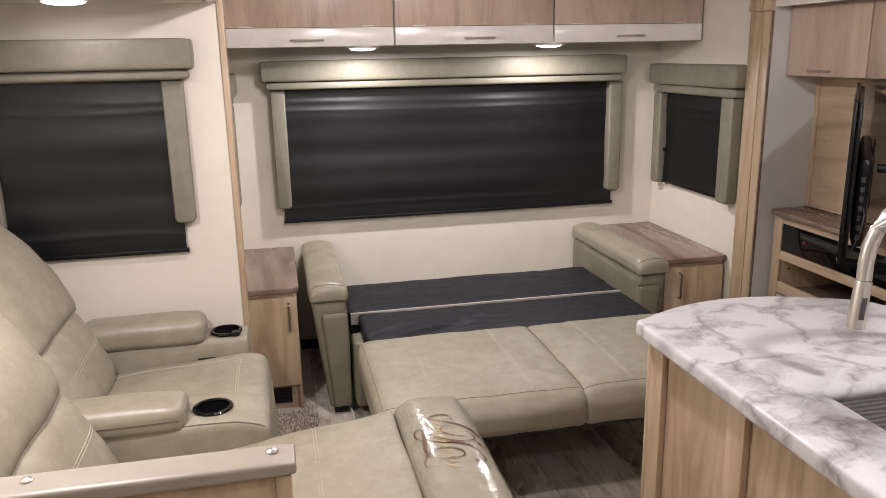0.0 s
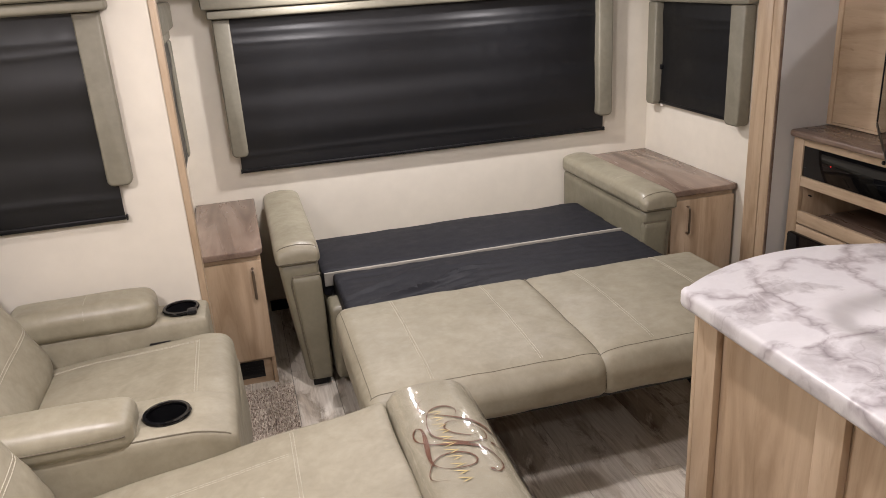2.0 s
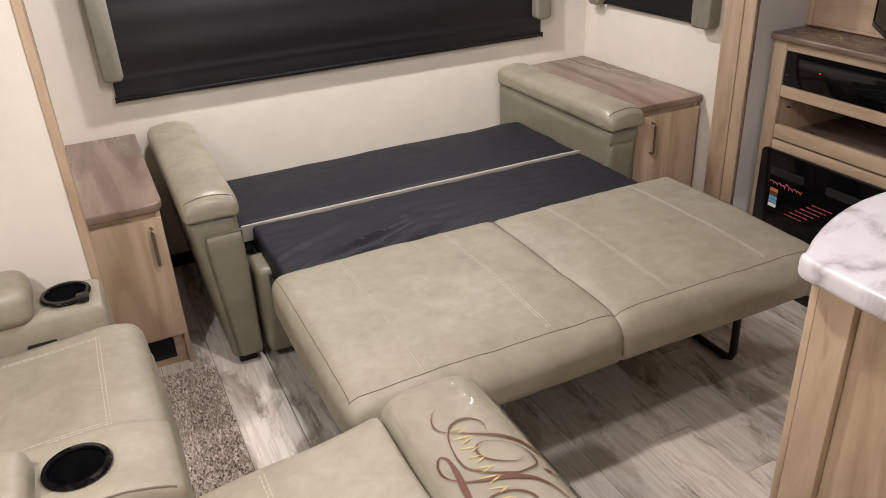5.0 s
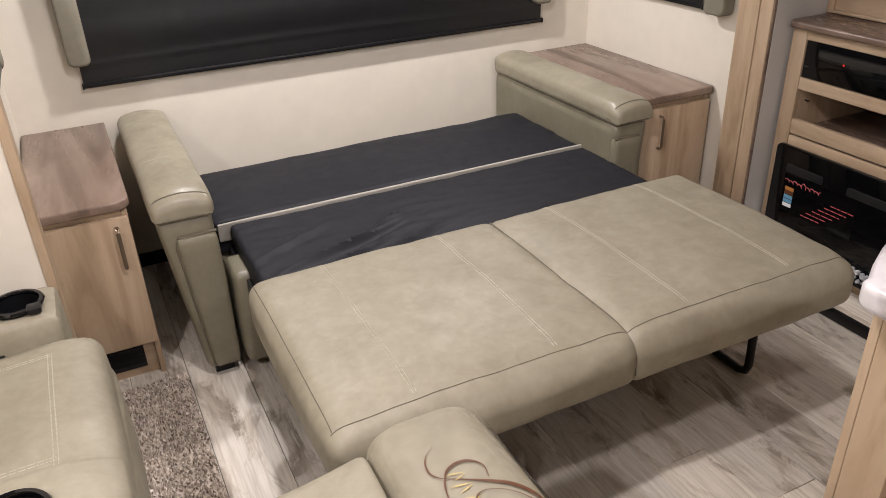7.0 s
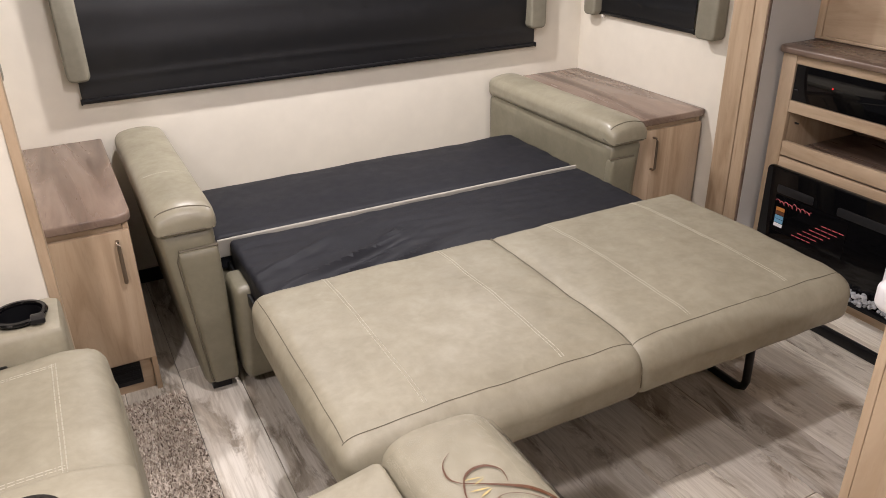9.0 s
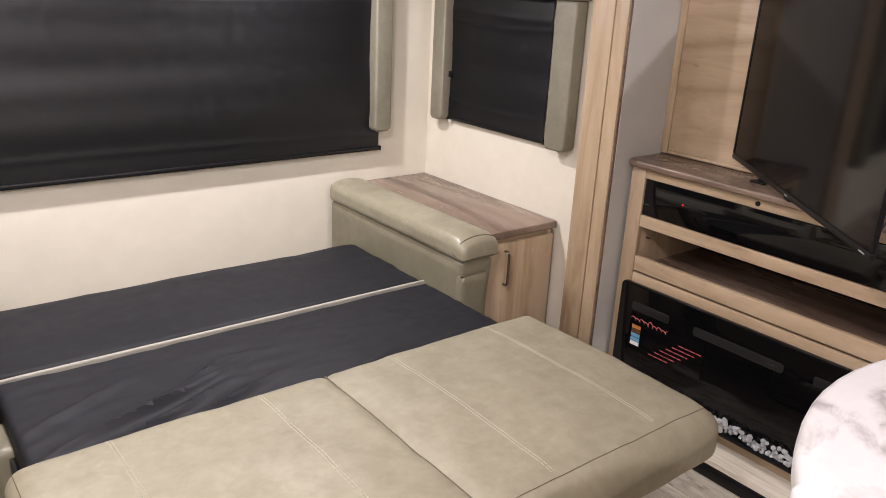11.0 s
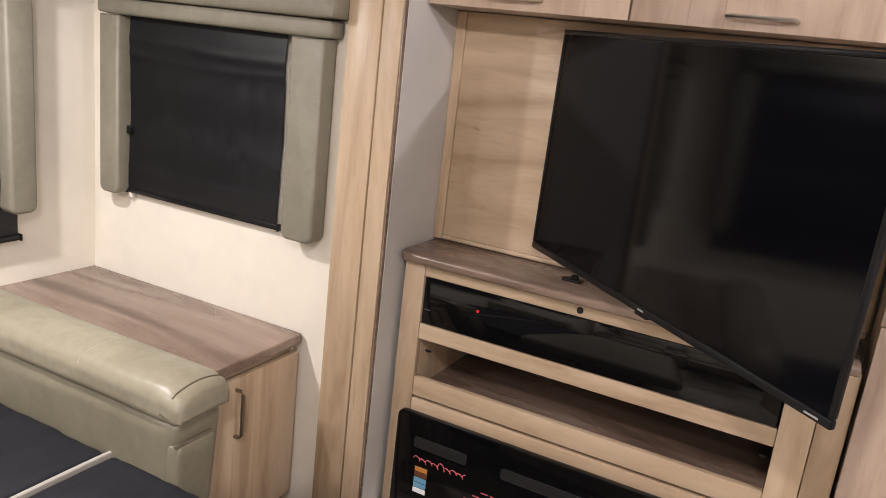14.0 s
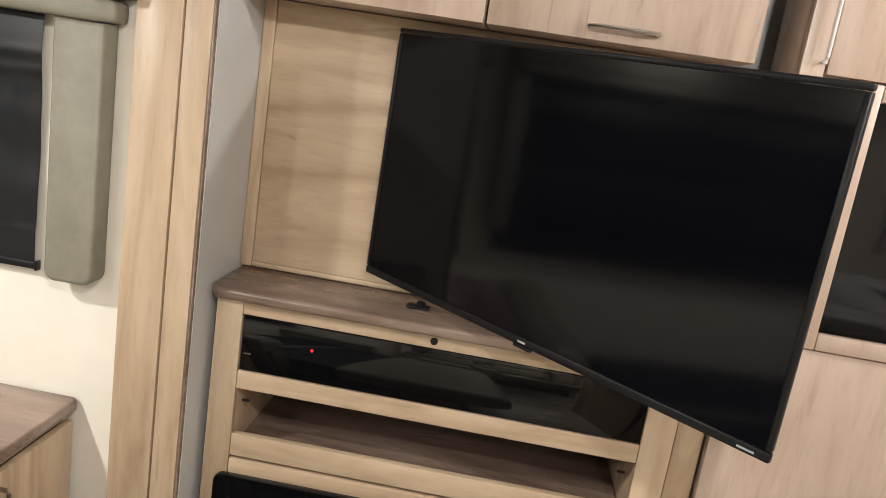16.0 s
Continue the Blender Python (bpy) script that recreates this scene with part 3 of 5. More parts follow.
# ---- end tables ----
def end_table(x0, x1, y0, top, radii, handle_x, label):
    t = thing("end_table", ((x0 + x1) / 2, (y0 + REAR) / 2, 0), label, "end table")
    part("tabletop", prism(rounded(x0, x1, y0, REAR - 0.002, radii), top - 0.028, top, 0.006, 3), DARK_Y, t, "dark walnut top with a rounded edge")
    bx0, bx1, by = x0 + 0.004, x1 - 0.012, y0 + 0.018
    part("side_panel", box(bx1 - 0.016, bx1, by + 0.001, REAR - 0.003, 0.0, top - 0.029, 0.001), WOOD, t)
    part("side_panel", box(bx0, bx0 + 0.016, by + 0.001, REAR - 0.003, 0.0, top - 0.029, 0.001), WOOD, t)
    part("back_panel", box(bx0 + 0.017, bx1 - 0.017, REAR - 0.02, REAR - 0.004, 0.0, top - 0.029, 0), WOOD, t)
    part("face_rail", box(bx0 + 0.017, bx1 - 0.017, by + 0.004, by + 0.03, top - 0.05, top - 0.029, 0.001), WOOD_X, t)
    part("bottom_panel", box(bx0 + 0.017, bx1 - 0.017, by + 0.004, REAR - 0.021, 0.125, 0.14, 0), WOOD, t)
    kick = part("toe_kick", box(bx0 + 0.017, bx1 - 0.017, by + 0.022, by + 0.036, 0.0, 0.124, 0.001), WOOD_X, t)
    part("vent", join(box(bx0 + 0.05, bx1 - 0.05, by + 0.014, by + 0.0215, 0.03, 0.105, 0.002), *[box(bx0 + 0.056, bx1 - 0.056, by + 0.011, by + 0.0135, z, z + 0.006, 0.001) for z in (0.045, 0.06, 0.075, 0.09)]), BLACK, kick, "black louvred vent")
    d = part("door", box(bx0 + 0.002, bx1 - 0.002, by - 0.016, by, 0.128, top - 0.047, 0.002), WOOD, t)
    bar_pull(d, (handle_x, by - 0.016, top - 0.20), (handle_x, by - 0.016, top - 0.075), (0, -0.022, 0), BRONZE, 0.0055, "handle", "bronze bar handle")
    return t


end_table(-0.050, 0.222, 3.645, 0.60, (0, 0.045, 0.0, 0), 0.172, "light wood end table with a dark walnut top")
end_table(1.990, 2.326, 3.600, 0.602, (0, 0.012, 0, 0), 2.075, "light wood end table with dark walnut top")

# ---- sofa bed, unfolded ----
sofa = thing("sofa_bed", (1.14, 3.9, 0), "unfolded olive leather sofa bed with black mattress sections", "sofa bed")


def sofa_arm(x0, x1, out):
    """An arm that narrows to its foot on the outer side (out: -1 or 1), with a crowned pad and a front panel on the inner side."""
    w = x1 - x0

    def tilt(p):
        f = (x1 - p.x) / w if out < 0 else (p.x - x0) / w
        return Vector((p.x - out * 0.065 * max(0, 1 - p.z / 0.56) * f, p.y, p.z))
    y0, y1 = 3.545, 4.405
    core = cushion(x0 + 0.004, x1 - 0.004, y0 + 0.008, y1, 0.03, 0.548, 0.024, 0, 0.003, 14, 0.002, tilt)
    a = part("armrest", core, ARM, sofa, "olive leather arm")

    def crown(p):
        f = (p.x - (x0 + x1) / 2) / (w / 2)
        q = p.copy()
        if p.z > 0.57:
            q.z += 0.017 * (1 - f * f) - 0.022 * max(0, (3.60 - p.y) / 0.065) ** 2
        return q
    pad = cushion(x0 - 0.003, x1 + 0.003, y0 - 0.010, y1 + 0.003, 0.543, 0.616, 0.024, 0.0, 0.001, 18, 0.002, crown)
    tree = BVHTree.FromBMesh(pad)
    part("arm_pad", pad, PADLEATHER, a, "olive leather rounded pad")
    stitch(a, tree, [(x0, 3.85, 0.9), (x1, 3.85, 0.9)], (0, 0, -1))
    seam(a, tree, [(x0 + 0.008, y0 + 0.016, 0.9), (x1 - 0.008, y0 + 0.016, 0.9)], (0, 0, -1), radius=0.0025)
    seam(a, tree, [(x0 + 0.012, y0 - 0.2, 0.558), (x1 - 0.012, y0 - 0.2, 0.558)], (0, 1, 0), radius=0.002)
    p0, p1 = (x0 + 0.042, x1 - 0.004) if out < 0 else (x0 + 0.004, x1 - 0.042)
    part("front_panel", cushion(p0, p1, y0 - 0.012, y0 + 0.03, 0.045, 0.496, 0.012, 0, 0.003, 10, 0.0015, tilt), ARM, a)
    e = p0 - 0.003 if out < 0 else p1 + 0.003
    g = p1 if out < 0 else p0
    rim = [tilt(Vector(p)) for p in ((e, y0 + 0.004, 0.05), (e, y0 + 0.002, 0.2), (e, y0 + 0.002, 0.47), (e - out * 0.010, y0 + 0.001, 0.497), (g, y0 + 0.001, 0.499))]
    part("welt", tube(rim, 0.0045, 6), PIPING, a)
    for y in (3.60, 4.30):
        c = (x0 + x1) / 2 - out * 0.03
        part("foot", box(c - 0.03, c + 0.03, y - 0.025, y + 0.025, 0.0, 0.035, 0.004), BLACK, a, "short black foot")
    return a


sofa_arm(0.265, 0.430, -1)
sofa_arm(1.824, 1.988, 1)
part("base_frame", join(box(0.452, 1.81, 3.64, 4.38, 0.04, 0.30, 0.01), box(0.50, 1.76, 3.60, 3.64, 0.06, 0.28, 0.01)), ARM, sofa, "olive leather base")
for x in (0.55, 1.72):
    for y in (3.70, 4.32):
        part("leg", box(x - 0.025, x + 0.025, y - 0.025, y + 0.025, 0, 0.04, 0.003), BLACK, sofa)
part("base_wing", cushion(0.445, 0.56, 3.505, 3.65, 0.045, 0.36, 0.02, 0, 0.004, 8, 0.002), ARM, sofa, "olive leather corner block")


def ticking(p):
    k = 0.004 * noise.noise(Vector((p.x * 5, p.y * 9, 1))) + 0.0035 * noise.noise(Vector((p.x * 13, p.y * 30, 5)))
    return Vector((p.x, p.y, p.z + (k if p.z > 0.38 else 0)))


def folds(p):
    """Loose cloth with a few long creases fanning out near one end."""
    q = ticking(p)
    if p.z > 0.37:
        k = 0.0
        for x0, y0, x1, y1, h, w in ((0.56, 3.34, 1.05, 3.52, 0.011, 0.010), (0.62, 3.30, 0.98, 3.43, 0.009, 0.009), (0.70, 3.28, 1.12, 3.40, 0.008, 0.012), (0.80, 3.45, 1.10, 3.56, 0.010, 0.010), (0.52, 3.45, 0.80, 3.62, 0.006, 0.012), (1.25, 3.30, 1.45, 3.38, 0.003, 0.010)):
            d = Vector((x1 - x0, y1 - y0))
            t = ((p.x - x0) * d.x + (p.y - y0) * d.y) / d.length_squared
            off = ((p.x - x0) * -d.y + (p.y - y0) * d.x) / d.length + 0.012 * math.sin(t * 5 + x0 * 9)
            if -0.1 < t < 1.1:
                k += h * math.exp(-(off / w) ** 2) * math.sin(math.pi * (t + 0.1) / 1.2)
        q.z += 2.1 * k
    return q


part("mattress_section", cushion(0.448, 1.818, 3.750, 4.20, 0.31, 0.422, 0.014, 0.006, 0, 24, 0, ticking), MATTRESS, sofa, "flat black mattress section")
part("mattress_section", cushion(0.490, 1.832, 3.225, 3.738, 0.300, 0.414, 0.016, 0.006, 0, 70, 0, folds), MATTRESS, sofa, "wrinkled black mattress section")
part("webbing_strip", cushion(0.455, 1.828, 3.737, 3.749, 0.36, 0.421, 0.004, 0, 0, 8), STRIP, sofa, "pale webbing strip between the sections")
for x in (0.478, 1.79):
    part("hinge_rail", box(x, x + 0.02, 3.22, 3.75, 0.30, 0.34, 0.003), BLACKSTEEL, sofa, "black steel folding rail")

BX0, BXM, BX1, BY0, BY1 = 0.440, 1.172, 1.905, 2.590, 3.300


def seat_half(x0, x1):
    def sh(p):
        # the front corner rounds down; the outer edge sinks a little
        f = max(0.0, (2.70 - p.y) / 0.11)
        z = p.z - 0.018 * f * f * (1 if p.z > 0.39 else 0)
        # gathers in the leather beside the centre seam
        g = 0.0030 * math.sin(p.y * 75 + p.x * 55) * math.exp(-((p.x - BXM + 0.10) / 0.06) ** 2 - ((p.y - 2.74) / 0.09) ** 2)
        z += g if p.z > 0.40 else 0
        return Vector((p.x, p.y, z + 0.005 * noise.noise(Vector((p.x * 5, p.y * 5, 2))) + 0.0028 * noise.noise(Vector((p.x * 14, p.y * 14, 6)))))
    bm = cushion(x0, x1, BY0, BY1, 0.312, 0.452, 0.040, 0.022, 0.010, 44, 0, sh)
    tree = BVHTree.FromBMesh(bm)
    c = part("seat_cushion", bm, LEATHER, sofa, "olive leather seat cushion laid flat")
    w = x1 - x0
    for f in (0.27, 0.73):
        for o in (-0.004, 0.004):
            stitch(c, tree, [(x0 + w * f + o, BY1 - 0.02, 0.8), (x0 + w * f + o, BY0 + 0.055, 0.8)], (0, 0, -1))
    seam(c, tree, [(x0 + 0.012, BY0 + 0.048, 0.8), (x1 - 0.012, BY0 + 0.048, 0.8)], (0, 0, -1), radius=0.0013)
    seam(c, tree, [(x0 + 0.016, BY0 + 0.05, 0.8), (x0 + 0.016, BY1 - 0.02, 0.8)], (0, 0, -1), radius=0.0012)
    return c


seat_half(BX0, BXM + 0.015)
seat_half(BXM - 0.015, BX1)
part("centre_seam", tube([(BXM, BY1 - 0.02, 0.447), (BXM, 3.0, 0.4475), (BXM, 2.68, 0.440), (BXM, BY0 + 0.030, 0.425), (BXM, BY0 + 0.010, 0.40), (BXM, BY0 + 0.008, 0.345)], 0.0035, 6), PIPING, sofa)
part("seat_board", box(BX0 + 0.04, BX1 - 0.04, BY0 + 0.05, BY1 - 0.02, 0.288, 0.319, 0.004), BLACKSTEEL, sofa, "black underside board")
for x in (0.60, 1.765):
    part("bed_leg", tube([(x, 2.775, 0.295), (x, 2.770, 0.045), (x, 2.778, 0.022), (x, 2.80, 0.0125), (x, 2.95, 0.0125), (x, 3.03, 0.0125), (x, 3.06, 0.022), (x, 3.07, 0.05), (x, 3.07, 0.295)], 0.0125, 10, up=(1, 0, 0)), BLACKSTEEL, sofa, "black steel loop leg")

# ---- theatre seats in the slide-out ----
seats = thing("theatre_seat", (-0.45, 2.6, 0), "olive leather reclining theatre seats, one footrest raised", "recliner")


def slump(p):
    return Vector((p.x + 0.010 * noise.noise(p * 4), p.y + 0.004 * noise.noise(p * 5), p.z + 0.012 * noise.noise(p * 4 + Vector((3, 1, 0)))))


def lean_back(p):
    q = slump(p)
    q.x -= 0.45 * max(0, q.z - 0.50) + 0.20 * max(0, q.z - 0.72)
    return q


# far arm with its pad and cup holder
far_arm = part("armrest", cushion(-0.86, 0.010, 3.185, 3.355, 0.05, 0.548, 0.022, 0.002, 0.004, 14, 0.002), LEATHER, seats, "olive leather outer arm")
pad_far = cushion(-0.60, -0.150, 3.172, 3.335, 0.535, 0.634, 0.034, 0.012, 0.004, 18, 0.003)
tree_far = BVHTree.FromBMesh(pad_far)
a_far = part("arm_pad", pad_far, PADLEATHER, seats, "olive leather rounded pad")
stitch(a_far, tree_far, [(-0.36, 3.16, 0.9), (-0.36, 3.35, 0.9)], (0, 0, -1))
# centre console
core_mid = cushion(-0.86, 0.092, 2.452, 2.672, 0.06, 0.558, 0.020, 0.002, 0.004, 18, 0.002, lambda p: Vector((p.x, p.y, p.z - 0.8 * max(0, p.x + 0.02) ** 1.5)))
tree_core = BVHTree.FromBMesh(core_mid)
console = part("console", core_mid, LEATHER, seats, "olive leather centre console")
seam(console, tree_core, [(-0.60, 2.459, 0.9), (0.075, 2.459, 0.9)], (0, 0, -1), radius=0.0022)
pad_mid = cushion(-0.62, -0.150, 2.448, 2.606, 0.535, 0.616, 0.028, 0.016, 0.004, 18, 0.003)
tree_mid = BVHTree.FromBMesh(pad_mid)
part("console_pad", pad_mid, PADLEATHER, console, "olive leather rounded pad")
seam(console, tree_mid, [(-0.60, 2.2, 0.582), (-0.165, 2.2, 0.582)], (0, 1, 0), radius=0.0022)


def bore(ob, x, y, z, r, deep):
    """Sinks a round hole into ob's mesh."""
    o = BASE[ob.name]
    tool = bpy.data.objects.new("bore", mesh_of("bore", spin([(r, -deep), (r, 0.1)], (x, y, z), 32), DEEP, o))
    tool.location = o
    scene.collection.objects.link(tool)
    m = ob.modifiers.new("bore", "BOOLEAN")
    m.object, m.operation, m.solver = tool, "DIFFERENCE", "EXACT"
    bpy.context.view_layer.update()
    done = bpy.data.meshes.new_from_object(ob.evaluated_get(bpy.context.evaluated_depsgraph_get()))
    ob.modifiers.clear()
    ob.data = done
    bpy.data.objects.remove(tool)


def cup_holder(host, x, y, z, r, mat=GLASSBLACK):
    bore(host, x, y, z, r * 1.1, 0.09)
    c = part("cup_holder", spin([(r * 1.02, -0.001), (r * 1.24, 0.000), (r * 1.27, 0.004), (r * 1.22, 0.008), (r * 1.05, 0.009), (r, 0.005), (r * 0.995, 0.0)], (x, y, z), 36, False), mat, seats, "glossy black cup holder rim")
    part("cup", spin([(0.001, -0.085), (r * 0.90, -0.085), (r * 0.97, -0.07), (r, 0.003)], (x, y, z), 36, False), BLACK, c, "black cup well")
    return c


cup_holder(far_arm, -0.075, 3.272, 0.553, 0.048)
part("control_tab", prism(rounded(-0.052, -0.022, 3.205, 3.240, (0.006,) * 4), 0.553, 0.566, 0.003), BLACK, seats, "black control tab")
cup_holder(console, -0.078, 2.556, 0.560, 0.048)
part("switch_pull", join(box(-0.184, -0.116, 3.170, 3.186, 0.462, 0.484, 0.004), box(-0.174, -0.126, 3.167, 3.170, 0.467, 0.479, 0.002)), BLACK, seats, "black recliner switch")


def seat_shape(p):
    q = slump(p)
    f = max(0.0, q.x + 0.03)
    q.z -= 1.4 * f * f - 0.075 * min(0.0, q.x)
    return q


def recline_seat(y0, y1):
    bm = cushion(-0.62, 0.085, y0, y1, 0.30, 0.490, 0.034, 0.020, 0.004, 22, 0, seat_shape)
    tree = BVHTree.FromBMesh(bm)
    s = part("seat", bm, LEATHER, seats, "olive leather seat cushion")
    for o in (0, 0.008):
        stitch(s, tree, [(-0.02 - o, y0 + 0.05, 0.8), (-0.02 - o, y1 - 0.06, 0.8)], (0, 0, -1))
        stitch(s, tree, [(-0.50, y1 - 0.08 - o, 0.8), (-0.02, y1 - 0.08 - o, 0.8)], (0, 0, -1))
        stitch(s, tree, [(-0.50, y0 + 0.08 + o, 0.8), (-0.02, y0 + 0.08 + o, 0.8)], (0, 0, -1))
    return s


recline_seat(2.668, 3.190)
part("front_panel", cushion(-0.05, 0.088, 2.50, 3.19, 0.05, 0.40, 0.03, 0, 0.012, 14, 0.003), LEATHER, seats, "olive leather folded footrest")


def back(y0, y1, tall, dx=0.0):
    """A reclined back, moved out by dx: lumbar cushion, headrest above it and the shell behind."""
    def fold(p):
        q = lean_back(p)
        # soft creases where the leather gathers at the sides
        e = abs((p.y - (y0 + y1) / 2) / ((y1 - y0) / 2))
        q.x += (0.008 if p.z < 0.735 else 0.030) * max(0, 1 - ((p.z - (0.55 if p.z < 0.735 else 0.90)) / 0.19) ** 2)
        q.x += dx + 0.006 * math.sin(p.z * 60 + 5 * noise.noise(p * 5)) * max(0, e - 0.55)
        return q
    bm = cushion(-0.74, -0.478, y0, y1, 0.39, 0.775, 0.085, 0.0, 0.016, 22, 0, fold)
    tree = BVHTree.FromBMesh(bm)
    lower = part("lumbar_cushion", bm, LEATHER, seats, "olive leather lumbar cushion")
    for o in (0, 0.008):
        stitch(lower, tree, [(0.3, y0 + 0.05, 0.615 + o), (0.3, y1 - 0.05, 0.615 + o)], (-1, 0, 0))
    bm = cushion(-0.64, -0.478, y0 - 0.005, y1 + 0.005, 0.690, tall, 0.075, 0.0, 0.020, 24, 0, fold)
    tree = BVHTree.FromBMesh(bm)
    head = part("headrest", bm, LEATHER, seats, "olive leather padded headrest")
    seam(head, tree, [(0.3, y0 + 0.02, 0.735), (0.3, y1 - 0.02, 0.735)], (-1, 0, 0), radius=0.0025)
    part("back_shell", cushion(-0.70, -0.60, y0 - 0.01, y1 + 0.01, 0.10, tall - 0.06, 0.04, 0, 0, 12, 0.0, lambda p: lean_back(p) + Vector((dx, 0, 0))), LEATHER, seats)


back(2.655, 3.200, 1.105)
back(1.82, 2.455, 1.105, 0.135)
part("base", box(-0.84, -0.06, 1.80, 3.33, 0.02, 0.28, 0.01), ARM, seats)
# near seat with its footrest raised
def rising(p):
    """The seat sinks towards its back and rises to the leg rest."""
    q = slump(p)
    q.z += 0.145 * (min(q.x, 0.46) - 0.46)
    return q


near = cushion(-0.50, 0.463, 1.805, 2.466, 0.405, 0.541, 0.020, 0.010, 0.004, 26, 0, rising)
tree_near = BVHTree.FromBMesh(near)
ns = part("seat", near, LEATHER, seats, "olive leather seat with raised leg rest")
for o in (0, 0.008):
    stitch(ns, tree_near, [(0.215 + o, 1.85, 0.8), (0.215 + o, 2.44, 0.8)], (0, 0, -1))
    stitch(ns, tree_near, [(0.205, 2.330 + o, 0.8), (-0.30, 2.330 + o, 0.8)], (0, 0, -1))
part("armrest", cushion(-0.86, -0.02, 1.775, 1.815, 0.05, 0.55, 0.018, 0, 0.002, 10, 0.002), LEATHER, seats, "olive leather outer arm")
part("leg_rest_arm", join(box(0.02, 0.50, 1.90, 1.925, 0.30, 0.335, 0.004), box(0.02, 0.50, 2.33, 2.355, 0.30, 0.335, 0.004), box(0.44, 0.47, 1.90, 2.355, 0.335, 0.39, 0.004)), BLACKSTEEL, seats, "black steel leg rest linkage")

# rolled end of the leg rest, wrapped in clear plastic and printed with scrolls
RY0, RY1, RX0, RX1 = 1.83, 2.486, 0.464, 0.694
ROLL_X, ROLL_Z, ROLL_RX, ROLL_RZ = 0.579, 0.455, 0.116, 0.103


def roll_at(a, v, lift):
    n = Vector((math.cos(a) / ROLL_RX, 0, math.sin(a) / ROLL_RZ)).normalized()
    e = min(1.0, (RY1 - v) / 0.030, (v - RY0) / 0.030)
    shrink = 1 - 0.07 * (1 - max(0.0, e)) ** 2
    c, q = math.cos(a), math.sin(a)
    flat = Vector((math.copysign(abs(c) ** 0.62, c), 0, math.copysign(abs(q) ** 0.55, q)))
    return Vector((ROLL_X + ROLL_RX * shrink * flat.x, v, ROLL_Z + ROLL_RZ * shrink * flat.z)) + n * lift


def roll_point(u, v, lift=0.0):
    """u: 0 to 1 over the roll, from the seat round its outer edge; v: metres along y."""
    return roll_at(radians(168 - 186 * u), v, lift)


def roll_top(x, y, lift):
    """The roll's surface above the plan's point (x, y)."""
    f = max(-0.99, min(0.99, (x - ROLL_X) / ROLL_RX))
    return roll_at(math.acos(math.copysign(abs(f) ** (1 / 0.62), f)), y, lift)


def roll_mesh(lift, u0, u1, v0, v1, nu, nv, crease=0.0):
    bm = bmesh.new()
    rows = []
    for j in range(nv + 1):
        v = v0 + (v1 - v0) * j / nv
        rows.append([bm.verts.new(roll_point(u0 + (u1 - u0) * i / nu, v, lift + crease * noise.noise(Vector((i * 0.55, j * 0.30, 2))))) for i in range(nu + 1)])
    for a, b in zip(rows, rows[1:]):
        for i in range(nu):
            bm.faces.new((a[i], a[i + 1], b[i + 1], b[i]))
    return bm, rows


bm, rows = roll_mesh(0, 0, 1, RY0, RY1, 34, 44, 0.0012)
low0 = [bm.verts.new((RX0 + 0.004, r[0].co.y, 0.36)) for r in rows]
low1 = [bm.verts.new((RX1 - 0.02, r[0].co.y, 0.36)) for r in rows]
for k in range(len(rows) - 1):
    bm.faces.new((rows[k][0], rows[k + 1][0], low0[k + 1], low0[k]))
    bm.faces.new((rows[k][-1], low1[k], low1[k + 1], rows[k + 1][-1]))
    bm.faces.new((low0[k], low0[k + 1], low1[k + 1], low1[k]))
bm.faces.new([*rows[0], low1[0], low0[0]])
bm.faces.new([*rows[-1][::-1], low0[-1], low1[-1]])
roll = part("leg_rest_roll", bm, LEATHER, seats, "olive leather rolled leg rest end in clear plastic wrap")
bm, rows = roll_mesh(0.0050, 0.06, 0.97, 1.86, RY1 - 0.030, 34, 66, 0.0010)
wrap = part("plastic_wrap", bm, WRAP, roll, "crinkled clear plastic wrap")
wrap.visible_shadow = False


def ribbon(spots, width):
    """A brush stroke over the roll through the plan's points, widest in the middle of its run."""
    pts = []
    n = len(spots)
    for i in range(n - 1):
        p0, p1, p2, p3 = (Vector(spots[max(0, min(n - 1, k))]) for k in (i - 1, i, i + 1, i + 2))
        for k in range(8):
            t = k / 8
            pts.append(0.5 * ((2 * p1) + (p2 - p0) * t + (2 * p0 - 5 * p1 + 4 * p2 - p3) * t * t + (3 * p1 - p0 - 3 * p2 + p3) * t ** 3))
    pts.append(Vector(spots[-1]))
    bm = bmesh.new()
    last = None
    for i, p in enumerate(pts):
        d = (pts[min(i + 1, len(pts) - 1)] - pts[max(i - 1, 0)]).normalized()
        side = Vector((-d.y, d.x)) * (width * (0.20 + 0.80 * math.sin(math.pi * i / (len(pts) - 1)) ** 2) / 2)
        pair = [bm.verts.new(roll_top(p.x + k * side.x, p.y + k * side.y, 0.0030)) for k in (-1, 1)]
        if last:
            bm.faces.new((last[0], last[1], pair[1], pair[0]))
        last = pair
    return bm


